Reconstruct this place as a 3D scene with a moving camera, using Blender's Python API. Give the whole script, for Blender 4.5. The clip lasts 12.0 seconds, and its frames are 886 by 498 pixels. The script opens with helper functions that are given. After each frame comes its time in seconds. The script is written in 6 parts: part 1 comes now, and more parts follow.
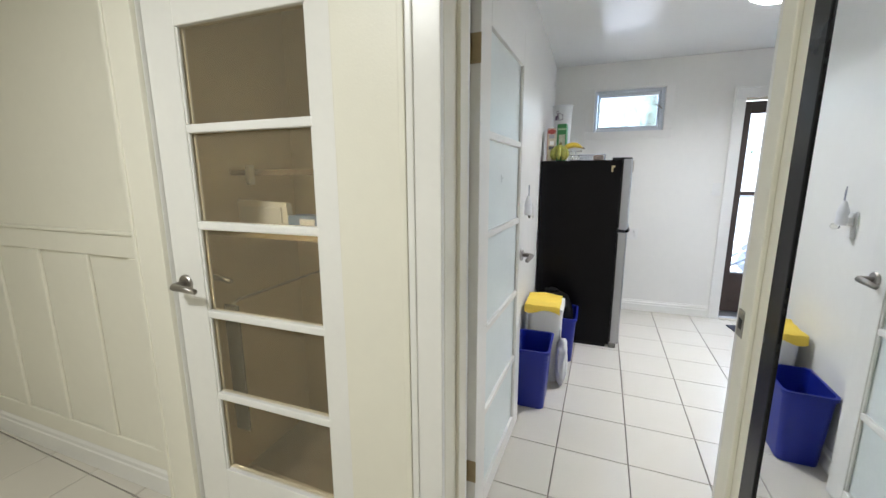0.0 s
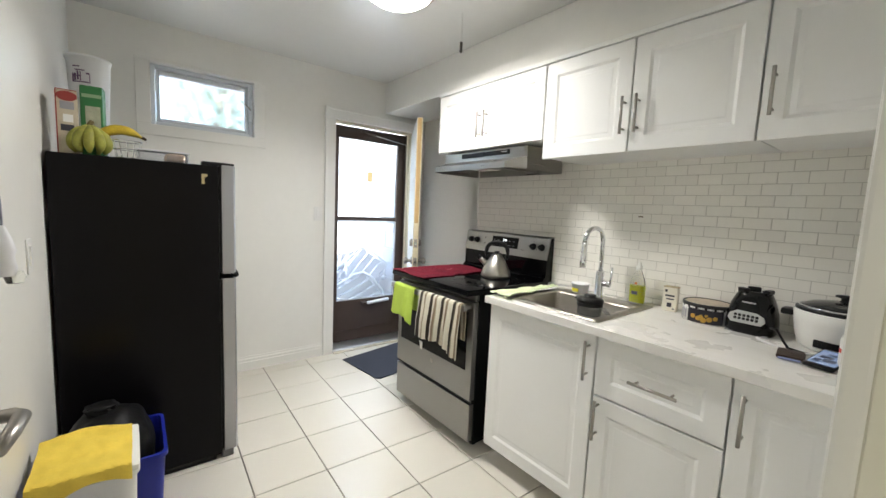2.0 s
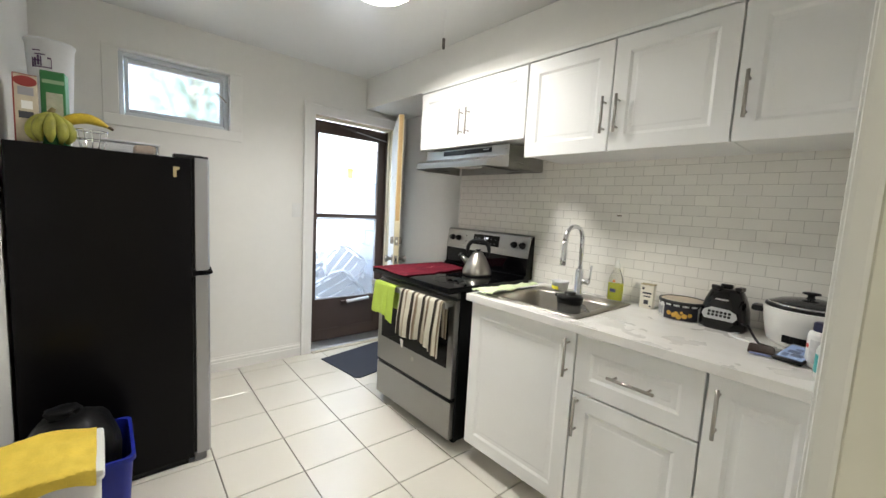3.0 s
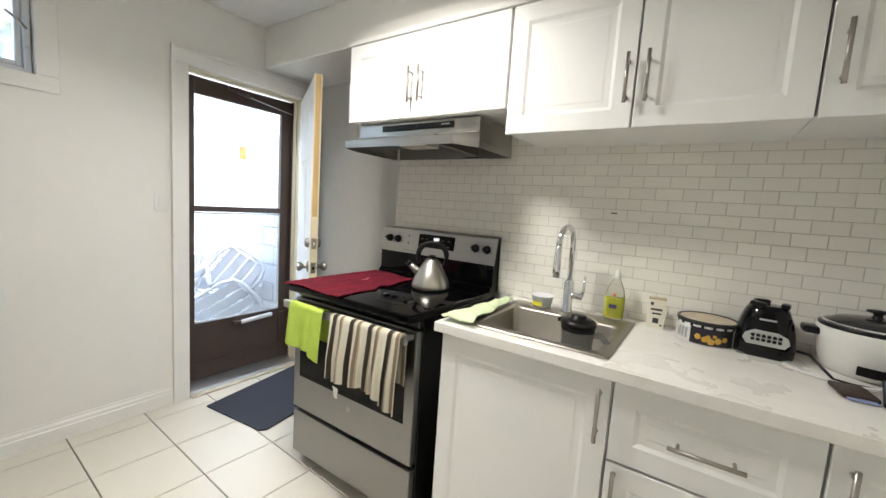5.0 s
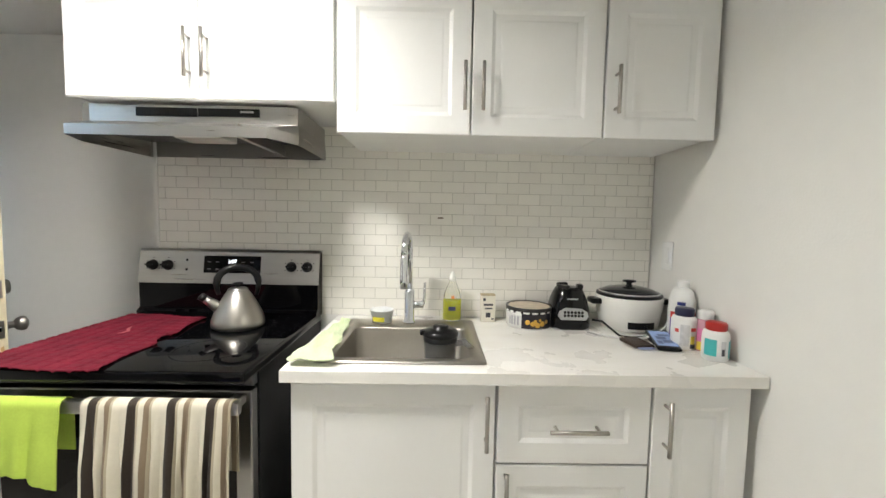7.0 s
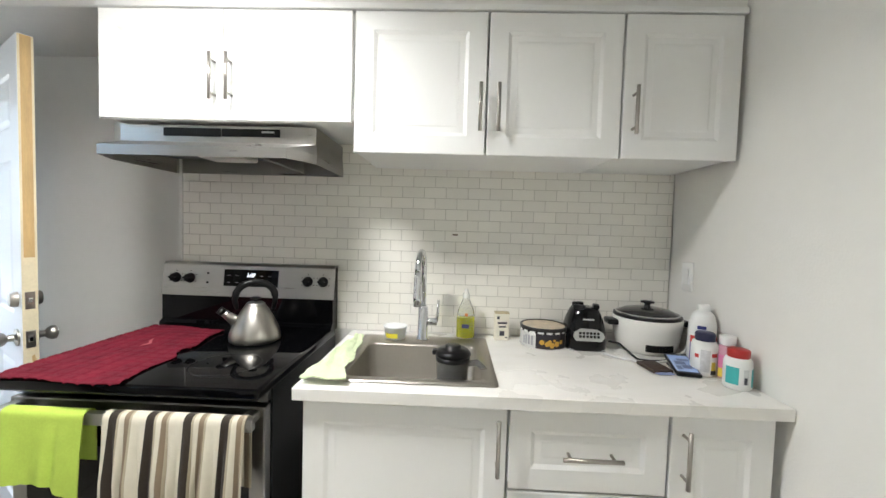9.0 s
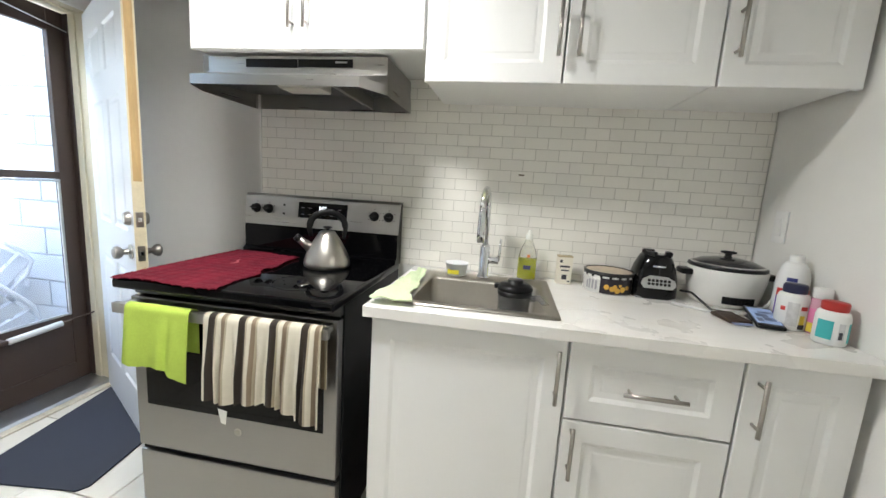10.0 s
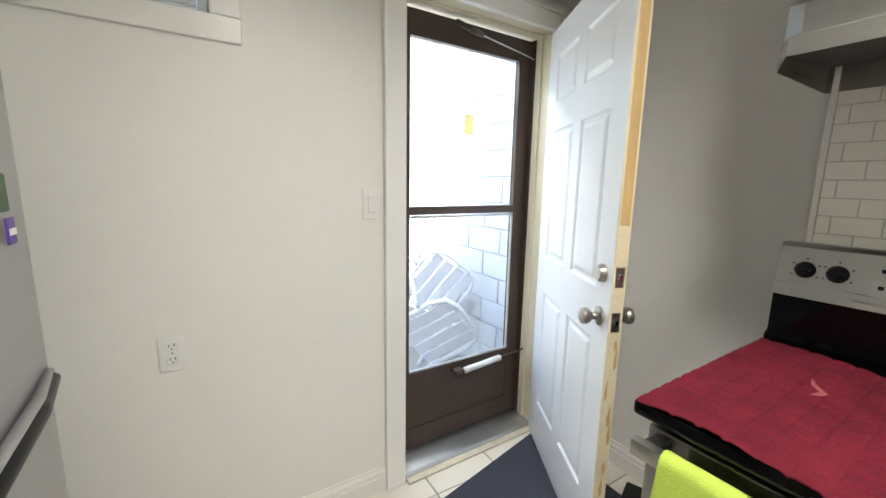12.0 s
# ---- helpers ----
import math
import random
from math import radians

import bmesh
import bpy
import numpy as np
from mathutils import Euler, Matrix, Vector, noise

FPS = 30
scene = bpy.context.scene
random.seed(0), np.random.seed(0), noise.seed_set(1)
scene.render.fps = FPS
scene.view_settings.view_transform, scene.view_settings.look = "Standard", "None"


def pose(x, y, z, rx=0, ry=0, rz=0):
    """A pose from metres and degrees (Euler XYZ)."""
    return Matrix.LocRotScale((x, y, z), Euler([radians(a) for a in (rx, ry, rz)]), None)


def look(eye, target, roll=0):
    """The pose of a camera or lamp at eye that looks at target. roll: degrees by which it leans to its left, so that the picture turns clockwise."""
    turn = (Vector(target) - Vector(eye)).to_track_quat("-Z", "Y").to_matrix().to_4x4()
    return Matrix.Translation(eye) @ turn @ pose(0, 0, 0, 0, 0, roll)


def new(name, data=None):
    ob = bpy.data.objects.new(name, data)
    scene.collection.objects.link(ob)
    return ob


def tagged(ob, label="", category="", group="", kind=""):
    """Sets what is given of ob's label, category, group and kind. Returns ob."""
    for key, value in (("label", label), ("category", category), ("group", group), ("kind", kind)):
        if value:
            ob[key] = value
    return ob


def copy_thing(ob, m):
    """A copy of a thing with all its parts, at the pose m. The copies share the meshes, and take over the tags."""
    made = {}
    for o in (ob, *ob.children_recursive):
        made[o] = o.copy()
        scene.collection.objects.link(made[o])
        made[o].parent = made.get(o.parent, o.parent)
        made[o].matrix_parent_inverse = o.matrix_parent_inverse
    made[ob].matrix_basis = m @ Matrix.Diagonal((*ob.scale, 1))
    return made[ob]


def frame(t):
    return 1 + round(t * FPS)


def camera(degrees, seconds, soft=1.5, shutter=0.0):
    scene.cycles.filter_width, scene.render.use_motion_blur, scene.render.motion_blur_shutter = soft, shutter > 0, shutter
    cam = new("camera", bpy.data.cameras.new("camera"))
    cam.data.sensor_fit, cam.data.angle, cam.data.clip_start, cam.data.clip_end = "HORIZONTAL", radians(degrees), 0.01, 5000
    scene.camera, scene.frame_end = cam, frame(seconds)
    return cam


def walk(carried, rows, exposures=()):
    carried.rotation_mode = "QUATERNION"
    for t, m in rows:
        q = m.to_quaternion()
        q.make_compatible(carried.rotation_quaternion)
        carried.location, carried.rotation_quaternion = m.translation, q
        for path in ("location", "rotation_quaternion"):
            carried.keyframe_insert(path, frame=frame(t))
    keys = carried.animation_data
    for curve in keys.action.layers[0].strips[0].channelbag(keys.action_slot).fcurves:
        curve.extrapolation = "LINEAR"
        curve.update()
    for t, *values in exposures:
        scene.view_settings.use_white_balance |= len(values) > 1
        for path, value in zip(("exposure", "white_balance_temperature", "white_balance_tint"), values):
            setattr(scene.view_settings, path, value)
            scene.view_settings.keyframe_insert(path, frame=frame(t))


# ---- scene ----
cam = camera(97.3, 12.0)
PATH = [
    (0, (-0.03, 0.063, 1.371), (-0.715, 1.906, 1.005), -0.2),
    (0.3, (-0.088, 0.272, 1.373), (-0.407, 2.219, 1.046), 0.3),
    (0.5, (-0.123, 0.416, 1.362), (-0.157, 2.39, 1.045), 0.7),
    (1, (-0.186, 0.762, 1.36), (0.394, 2.654, 1.067), 1.5),
    (1.5, (-0.121, 1.035, 1.348), (0.862, 2.759, 1.099), 2.0),
    (2, (-0.131, 1.151, 1.336), (1.105, 2.71, 1.129), 2.6),
    (2.5, (-0.126, 1.135, 1.323), (1.195, 2.624, 1.128), 3.1),
    (2.7, (-0.13, 1.137, 1.327), (1.18, 2.635, 1.123), 3.1),
    (4.3, (-0.032, 1.53, 1.319), (1.425, 2.883, 1.099), 3.8),
    (4.5, (0.0, 1.599, 1.333), (1.508, 2.895, 1.118), 3.6),
    (5, (0.128, 1.767, 1.317), (1.776, 2.88, 1.104), 3.8),
    (5.5, (0.234, 1.902, 1.312), (2.058, 2.699, 1.115), 3.4),
    (6, (0.239, 2.048, 1.318), (2.199, 2.411, 1.153), 1.8),
    (6.5, (0.214, 2.122, 1.319), (2.206, 2.212, 1.163), 1.2),
    (7, (0.209, 2.12, 1.32), (2.204, 2.093, 1.184), 1.1),
    (8.8, (0.238, 2.138, 1.344), (2.238, 2.181, 1.326), 0.6),
    (9, (0.209, 2.108, 1.356), (2.205, 2.171, 1.262), 1.7),
    (9.5, (0.192, 2.114, 1.284), (2.174, 2.256, 1.06), 2.9),
    (10, (0.194, 2.142, 1.266), (2.143, 2.466, 0.955), 3.6),
    (10.3, (0.195, 2.202, 1.277), (2.083, 2.778, 0.952), 3.8),
    (10.5, (0.207, 2.254, 1.285), (2.022, 3.025, 0.955), 3.8),
    (10.9, (0.296, 2.387, 1.305), (1.854, 3.596, 0.969), 3.4),
    (11, (0.314, 2.428, 1.307), (1.797, 3.728, 0.975), 3.1),
    (11.3, (0.368, 2.563, 1.335), (1.638, 4.069, 0.989), 1.7),
    (11.5, (0.412, 2.674, 1.306), (1.568, 4.272, 0.975), 2.0),
    (12, (0.505, 2.992, 1.327), (1.573, 4.65, 0.995), 1.1),
]
EXPOSURES = [(0.0, 2.97, 5850, 12), (0.5, 2.86, 6000, 10), (1.0, 2.86, 6250, 10), (2.5, 2.80, 6450, 10), (5.5, 2.82, 6600, 10), (7.0, 3.0, 6500, 10),
             (8.8, 3.0, 6250, 10), (10.0, 2.93, 6250, 10), (11.0, 2.64, 6450, 10), (12.0, 2.80, 6700, 10)]
walk(cam, [(t, look(eye, target, roll)) for t, eye, target, roll in PATH], EXPOSURES)

# ---- light ----
world = bpy.data.worlds.new("world")
scene.world = world
world.use_nodes = True
wn = world.node_tree.nodes
sky = wn.new("ShaderNodeTexSky")
sky.sky_type, sky.sun_disc = "NISHITA", False
SUN_TRAVEL = Vector((0.55, 0.385, -1.15)).normalized()
sky.sun_elevation = math.asin(-SUN_TRAVEL.z)
sky.sun_rotation = math.atan2(-SUN_TRAVEL.x, -SUN_TRAVEL.y)
wn["Background"].inputs["Strength"].default_value = 0.15
world.node_tree.links.new(sky.outputs[0], wn["Background"].inputs["Color"])
sun = new("sun", bpy.data.lights.new("sun", "SUN"))
sun.data.energy, sun.data.angle, sun.data.color = 3.3, radians(0.5), (1.0, 0.96, 0.88)
sun.matrix_world = look((0, 0, 8), Vector((0, 0, 8)) + SUN_TRAVEL)
LAMP = (0.90, 2.89)
lamp_light = new("lamp_light", bpy.data.lights.new("lamp_light", "AREA"))
lamp_light.data.shape, lamp_light.data.size, lamp_light.data.energy = "DISK", 0.32, 3.6
lamp_light.data.spread = radians(152)
lamp_light.data.color = (1.0, 0.975, 0.935)
lamp_light.matrix_world = pose(LAMP[0], LAMP[1], 2.318)
# added lamp above the storm door's head, as sky light through the back door
door_fill = new("door_sky_light", bpy.data.lights.new("door_sky_light", "AREA"))
door_fill.data.shape, door_fill.data.size, door_fill.data.size_y, door_fill.data.energy = "RECTANGLE", 0.75, 0.5, 5.0
door_fill.data.color = (0.90, 0.95, 1.0)
door_fill.matrix_world = look((1.60, 4.93, 2.46), (1.45, 3.55, 0.30))
# unseen area lamp added near the ceiling to brighten the hall
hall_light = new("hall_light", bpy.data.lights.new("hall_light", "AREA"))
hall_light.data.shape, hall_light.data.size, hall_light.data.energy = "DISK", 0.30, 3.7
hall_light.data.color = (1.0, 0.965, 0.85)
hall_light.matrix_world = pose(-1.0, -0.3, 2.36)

# ---- materials ----
def mat(name, color, rough=0.5, metal=0.0, vary=0.06, scale=6.0, bump=0.0, bump_scale=60.0, stretch=(1, 1, 1), coat=0.0, speck=None,
        transmission=0.0, ior=1.45, alpha=1.0, random=0.0, emit=0.0, sheen=0.0, rough_vary=0.025):
    """A surface: colour with large and fine variation, gloss that wanders a little, and fine relief, in metres of object space."""
    m = bpy.data.materials.new(name)
    m.use_nodes = True
    n, l = m.node_tree.nodes, m.node_tree.links
    b = n["Principled BSDF"]
    c = (*color, 1.0)
    b.inputs["Base Color"].default_value = c
    b.inputs["Roughness"].default_value = rough
    b.inputs["Metallic"].default_value = metal
    b.inputs["IOR"].default_value = ior
    b.inputs["Coat Weight"].default_value = coat
    b.inputs["Coat Roughness"].default_value = 0.08
    b.inputs["Sheen Weight"].default_value = sheen
    b.inputs["Transmission Weight"].default_value = transmission
    b.inputs["Alpha"].default_value = alpha
    if emit:
        b.inputs["Emission Color"].default_value = c
        b.inputs["Emission Strength"].default_value = emit
    geo = n.new("ShaderNodeNewGeometry")
    mapping = n.new("ShaderNodeMapping")
    mapping.inputs["Scale"].default_value = stretch
    l.new(geo.outputs["Position"], mapping.inputs["Vector"])
    if vary or random:
        big = n.new("ShaderNodeTexNoise")
        big.inputs["Scale"].default_value, big.inputs["Detail"].default_value = scale, 5.0
        fine = n.new("ShaderNodeTexNoise")
        fine.inputs["Scale"].default_value, fine.inputs["Detail"].default_value = scale * 14, 3.0
        for t in (big, fine):
            l.new(mapping.outputs[0], t.inputs["Vector"])
        add = n.new("ShaderNodeMath")
        add.operation = "MULTIPLY_ADD"
        l.new(fine.outputs["Fac"], add.inputs[0])
        add.inputs[1].default_value = 0.45
        l.new(big.outputs["Fac"], add.inputs[2])
        hsv = n.new("ShaderNodeHueSaturation")
        hsv.name = "tone"
        hsv.inputs["Color"].default_value = c
        ramp = n.new("ShaderNodeMapRange")
        ramp.inputs["From Min"].default_value, ramp.inputs["From Max"].default_value = 0.40, 1.05
        ramp.inputs["To Min"].default_value, ramp.inputs["To Max"].default_value = 1 - vary, 1 + vary
        l.new(add.outputs[0], ramp.inputs["Value"])
        if random:
            info = n.new("ShaderNodeObjectInfo")
            r = n.new("ShaderNodeMapRange")
            r.inputs["To Min"].default_value, r.inputs["To Max"].default_value = 1 - random, 1 + random
            l.new(info.outputs["Random"], r.inputs["Value"])
            mul = n.new("ShaderNodeMath")
            mul.operation = "MULTIPLY"
            l.new(ramp.outputs[0], mul.inputs[0])
            l.new(r.outputs[0], mul.inputs[1])
            l.new(mul.outputs[0], hsv.inputs["Value"])
        else:
            l.new(ramp.outputs[0], hsv.inputs["Value"])
        l.new(hsv.outputs[0], b.inputs["Base Color"])
        if rough_vary:
            rr = n.new("ShaderNodeMapRange")
            rr.inputs["From Min"].default_value, rr.inputs["From Max"].default_value = 0.3, 0.7
            rr.inputs["To Min"].default_value, rr.inputs["To Max"].default_value = max(0.02, rough - rough_vary), min(1.0, rough + rough_vary)
            l.new(big.outputs["Fac"], rr.inputs["Value"])
            l.new(rr.outputs[0], b.inputs["Roughness"])
    if bump:
        t = n.new("ShaderNodeTexNoise")
        t.inputs["Scale"].default_value, t.inputs["Detail"].default_value = bump_scale, 4.0
        l.new(mapping.outputs[0], t.inputs["Vector"])
        bp = n.new("ShaderNodeBump")
        bp.inputs["Strength"].default_value, bp.inputs["Distance"].default_value = bump, 0.004
        l.new(t.outputs["Fac"], bp.inputs["Height"])
        l.new(bp.outputs[0], b.inputs["Normal"])
    return m


WALL = mat("wall_paint", (0.82, 0.81, 0.77), 0.38, vary=0.03, scale=1.5, bump=0.15, bump_scale=140)
HALLWALL = mat("hall_paint", (0.80, 0.775, 0.665), 0.42, vary=0.03, scale=1.5, bump=0.12, bump_scale=140)
CEIL = mat("ceiling_paint", (0.80, 0.80, 0.785), 0.22, vary=0.02, scale=1.2, bump=0.10, bump_scale=9, rough_vary=0.03)
TRIM = mat("trim_paint", (0.82, 0.81, 0.77), 0.30, vary=0.03, scale=3, bump=0.08, bump_scale=60)
TILE = mat("floor_tile", (0.66, 0.625, 0.55), 0.20, vary=0.012, scale=2, random=0.02, rough_vary=0.0)
GROUT = mat("floor_grout", (0.23, 0.20, 0.165), 0.85, vary=0.2, scale=12, bump=0.4, bump_scale=300)
CABW = mat("cabinet_white", (0.84, 0.84, 0.82), 0.40, vary=0.015, scale=4)
STEEL = mat("brushed_steel", (0.45, 0.437, 0.41), 0.30, 1.0, vary=0.035, scale=4, stretch=(1, 1, 25), rough_vary=0.03)
NICKEL = mat("satin_nickel", (0.40, 0.375, 0.34), 0.36, 1.0, vary=0.05, scale=20)
CHROME = mat("chrome", (0.75, 0.76, 0.78), 0.07, 1.0, vary=0.03, scale=20, rough_vary=0.03)
BLACKGLASS = mat("black_ceramic_glass", (0.002, 0.002, 0.0024), 0.04, vary=0.1, scale=8, rough_vary=0.02, ior=1.30)
BLACKPL = mat("black_plastic", (0.006, 0.006, 0.0065), 0.30, vary=0.15, scale=20, ior=1.35)
FRIDGEBLK = mat("black_textured_paint", (0.005, 0.0045, 0.005), 0.20, vary=0.15, scale=6, bump=0.03, bump_scale=420, ior=1.22)
BROWN = mat("brown_painted_metal", (0.062, 0.042, 0.034), 0.36, vary=0.12, scale=5, bump=0.06)
DOORW = mat("door_white", (0.80, 0.82, 0.84), 0.33, vary=0.03, scale=3, bump=0.1, bump_scale=90)
RAWWOOD = mat("raw_wood", (0.56, 0.38, 0.17), 0.6, vary=0.25, scale=6, stretch=(6, 6, 0.6), bump=0.15)
GLASS = mat("clear_glass", (0.97, 0.98, 0.98), 0.01, vary=0, transmission=1.0, ior=1.02)
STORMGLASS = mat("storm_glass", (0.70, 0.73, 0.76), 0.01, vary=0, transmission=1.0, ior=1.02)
WINGLASS = mat("hazy_glass", (0.94, 0.95, 0.97), 0.24, vary=0, transmission=1.0, ior=1.09)
FROST = mat("frosted_glass", (0.74, 0.80, 0.79), 0.32, vary=0.05, scale=5, rough_vary=0.05, bump=0.05, bump_scale=200)
MIRROR = mat("mirror_silver", (0.88, 0.90, 0.90), 0.015, 1.0, vary=0)
BLACKFRAME = mat("black_lacquer_frame", (0.005, 0.005, 0.006), 0.26, vary=0.1, scale=8, ior=1.28)
ALU = mat("aluminium", (0.55, 0.56, 0.57), 0.38, 1.0, vary=0.10, scale=10, bump=0.08)
PVC = mat("window_vinyl", (0.66, 0.69, 0.72), 0.4, vary=0.03, scale=6)


# ---- mesh helpers ----
def thing(name, loc=(0, 0, 0), rz=0.0, **tags):
    ob = new(name)
    ob.empty_display_size = 0.05
    ob.matrix_world = pose(*loc, 0, 0, rz)
    return tagged(ob, **tags)


def part(name, bm, material, parent=None, label="", smooth=False):
    """Links a bmesh as one mesh object under a thing or a part."""
    me = bpy.data.meshes.new(name)
    if smooth:
        for f in bm.faces:
            f.smooth = True
        for e in bm.edges:
            if len(e.link_faces) == 2 and e.calc_face_angle(0) > radians(38):
                e.smooth = False
    bm.to_mesh(me)
    bm.free()
    me.materials.append(material)
    ob = new(name, me)
    ob.parent = parent
    if label:
        ob["label"] = label
    return ob


def box(bm, lo, hi, bevel=0.0, seg=1, m=None):
    """A box from corner to corner, its edges rounded by bevel."""
    lo, hi = Vector(lo), Vector(hi)
    r = bmesh.ops.create_cube(bm, size=1.0, matrix=Matrix.Translation((lo + hi) / 2) @ Matrix.Diagonal((*(hi - lo), 1)))
    vs = r["verts"]
    if bevel > 0:
        es = list({e for v in vs for e in v.link_edges})
        out = bmesh.ops.bevel(bm, geom=es, offset=bevel, segments=seg, profile=0.6, affect="EDGES")
        vs = list({v for f in out["faces"] for v in f.verts} | {v for v in vs if v.is_valid})
    if m is not None:
        bmesh.ops.transform(bm, matrix=m, verts=vs)
    return vs


def boxed(lo, hi, bevel=0.0, seg=1):
    bm = bmesh.new()
    box(bm, lo, hi, bevel, seg)
    return bm


def lathe(profile, n=40, m=None, bm=None, squash=None):
    """A turned shape about z from rows of (radius, height)."""
    bm = bm or bmesh.new()
    rings, made = [], []
    for r, z in profile:
        if r < 1e-6:
            ring = [bm.verts.new((0, 0, z))]
        else:
            ring = [bm.verts.new((r * math.cos(2 * math.pi * k / n), r * math.sin(2 * math.pi * k / n), z)) for k in range(n)]
        rings.append(ring)
        made += ring
    for a, b in zip(rings, rings[1:]):
        for k in range(n):
            q = [a[k % len(a)], a[(k + 1) % n % len(a)], b[(k + 1) % n % len(b)], b[k % len(b)]]
            q = [v for i, v in enumerate(q) if v not in q[:i]]
            if len(q) > 2:
                bm.faces.new(q)
    if squash:
        bmesh.ops.scale(bm, vec=squash, verts=made)
    if m is not None:
        bmesh.ops.transform(bm, matrix=m, verts=made)
    return bm


def tube(points, radius, n=10, bm=None, closed=False, flat=1.0):
    """A round bar along points."""
    bm = bm or bmesh.new()
    pts = [Vector(p) for p in points]
    rings, side = [], None
    for i, p in enumerate(pts):
        a = pts[i - 1] if (i or closed) else p
        b = pts[(i + 1) % len(pts)] if (i < len(pts) - 1 or closed) else p
        d = (b - a).normalized()
        if side is None:
            side = d.cross(Vector((0, 0, 1)) if abs(d.z) < 0.9 else Vector((1, 0, 0))).normalized()
        side = (side - d * side.dot(d)).normalized()
        up = d.cross(side)
        rad = radius[i] if isinstance(radius, (list, tuple)) else radius
        rings.append([bm.verts.new(p + side * rad * math.cos(2 * math.pi * k / n) + up * rad * flat * math.sin(2 * math.pi * k / n)) for k in range(n)])
    pairs = list(zip(rings, rings[1:])) + ([(rings[-1], rings[0])] if closed else [])
    for a, b in pairs:
        for k in range(n):
            bm.faces.new((a[k], a[(k + 1) % n], b[(k + 1) % n], b[k]))
    if not closed:
        bm.faces.new(rings[0][::-1])
        bm.faces.new(rings[-1])
    return bm


def prism(outline, lo, hi, axis="y", bm=None, m=None):
    """An outline of (u, v) drawn out from lo to hi along one axis: x (u=y, v=z), y (u=x, v=z) or z (u=x, v=y)."""
    bm = bm or bmesh.new()
    put = {"x": lambda u, v, w: (w, u, v), "y": lambda u, v, w: (u, w, v), "z": lambda u, v, w: (u, v, w)}[axis]
    a = [bm.verts.new(put(u, v, lo)) for u, v in outline]
    b = [bm.verts.new(put(u, v, hi)) for u, v in outline]
    k = len(a)
    fs = [bm.faces.new(a), bm.faces.new(b)] + [bm.faces.new((a[i], a[(i + 1) % k], b[(i + 1) % k], b[i])) for i in range(k)]
    bmesh.ops.recalc_face_normals(bm, faces=fs)
    if m is not None:
        bmesh.ops.transform(bm, matrix=m, verts=a + b)
    return bm


def arc(centre, radius, a0, a1, n, plane="xz"):
    """Points on an arc, degrees, in a plane through centre."""
    c = Vector(centre)
    u, v = {"xz": (Vector((1, 0, 0)), Vector((0, 0, 1))), "yz": (Vector((0, 1, 0)), Vector((0, 0, 1))), "xy": (Vector((1, 0, 0)), Vector((0, 1, 0)))}[plane]
    return [c + u * radius * math.cos(radians(a0 + (a1 - a0) * k / n)) + v * radius * math.sin(radians(a0 + (a1 - a0) * k / n)) for k in range(n + 1)]


def structure(name, bm, material, label="", category=""):
    return tagged(part(name, bm, material), label, category, kind="structure")


# ---- the setting ----
XL, XT, XB = -0.41, 1.935, 2.15      # left wall, tiled wall, bare wall by the back door
YH, YW, YK, YB = 0.975, 1.045, 1.17, 4.40       # hall face and kitchen face of the dividing wall, back wall
ZC = 2.44
DL, DR, DT = 1.22, 2.005, 2.045      # back door opening
WL, WR, WB, WT = -0.03, 0.59, 1.80, 2.195   # high window opening
JL, JR, JT = -0.365, 0.335, 2.03     # kitchen doorway
CL, CR = -1.385, -0.665              # closet doorway

bm = boxed((-3.6, -1.6, -0.12), (2.4, 4.56, -0.012))
structure("floor", bm, GROUT, "cream ceramic tiles in grey grout, running through hall and kitchen", "floor")
bm = bmesh.new()
box(bm, (-3.6, -1.6, ZC), (2.4, 4.6, ZC + 0.12))
structure("ceiling", bm, CEIL, "white painted semi-gloss ceiling, slightly uneven", "ceiling")
structure("wall_soffit", boxed((1.70, YK, 2.175), (2.3, YB, ZC), 0.004), WALL, "white painted soffit above the wall cabinets", "wall")
structure("wall_soffit_box", boxed((1.56, YK, 2.11), (1.70, 1.50, ZC), 0.003), WALL, "white boxed-in duct above the wall cabinets", "wall")

bm = bmesh.new()
for lo, hi in (((-0.6, YB, 0), (WL, YB + 0.17, ZC)), ((WL, YB, 0), (WR, YB + 0.17, WB)), ((WL, YB, WT), (WR, YB + 0.17, ZC)),
               ((WR, YB, 0), (DL - 0.018, YB + 0.17, ZC)), ((DL - 0.018, YB, DT + 0.018), (DR + 0.018, YB + 0.17, ZC)), ((DR + 0.018, YB, 0), (2.4, YB + 0.17, ZC))):
    box(bm, lo, hi)
structure("wall_back", bm, WALL, "off-white painted kitchen wall with a high window and a door", "wall")
structure("wall_left", boxed((-0.58, 1.315, 0), (XL, YB, ZC)), WALL, "off-white glossy painted kitchen wall beside the refrigerator", "wall")
bm = bmesh.new()
box(bm, (XB, YK, 0), (2.32, YB, ZC))
box(bm, (XT, YK, 0), (XB, 3.345, 2.175))
structure("wall_right", bm, WALL, "painted kitchen wall that carries the cabinets", "wall")
bm = bmesh.new()
box(bm, (JR + 0.02, YH + 0.004, 0), (2.15, YK, ZC))
box(bm, (JL - 0.02, YH + 0.004, JT + 0.02), (JR + 0.02, YK, ZC))
box(bm, (XL - 0.2, YH + 0.06, 0), (JL - 0.02, YK, ZC))
box(bm, (XL - 0.2, YK, 0), (-0.4125, 1.315, ZC))
structure("wall_partition", bm, WALL, "painted partition wall between hall and kitchen", "wall")
bm = bmesh.new()
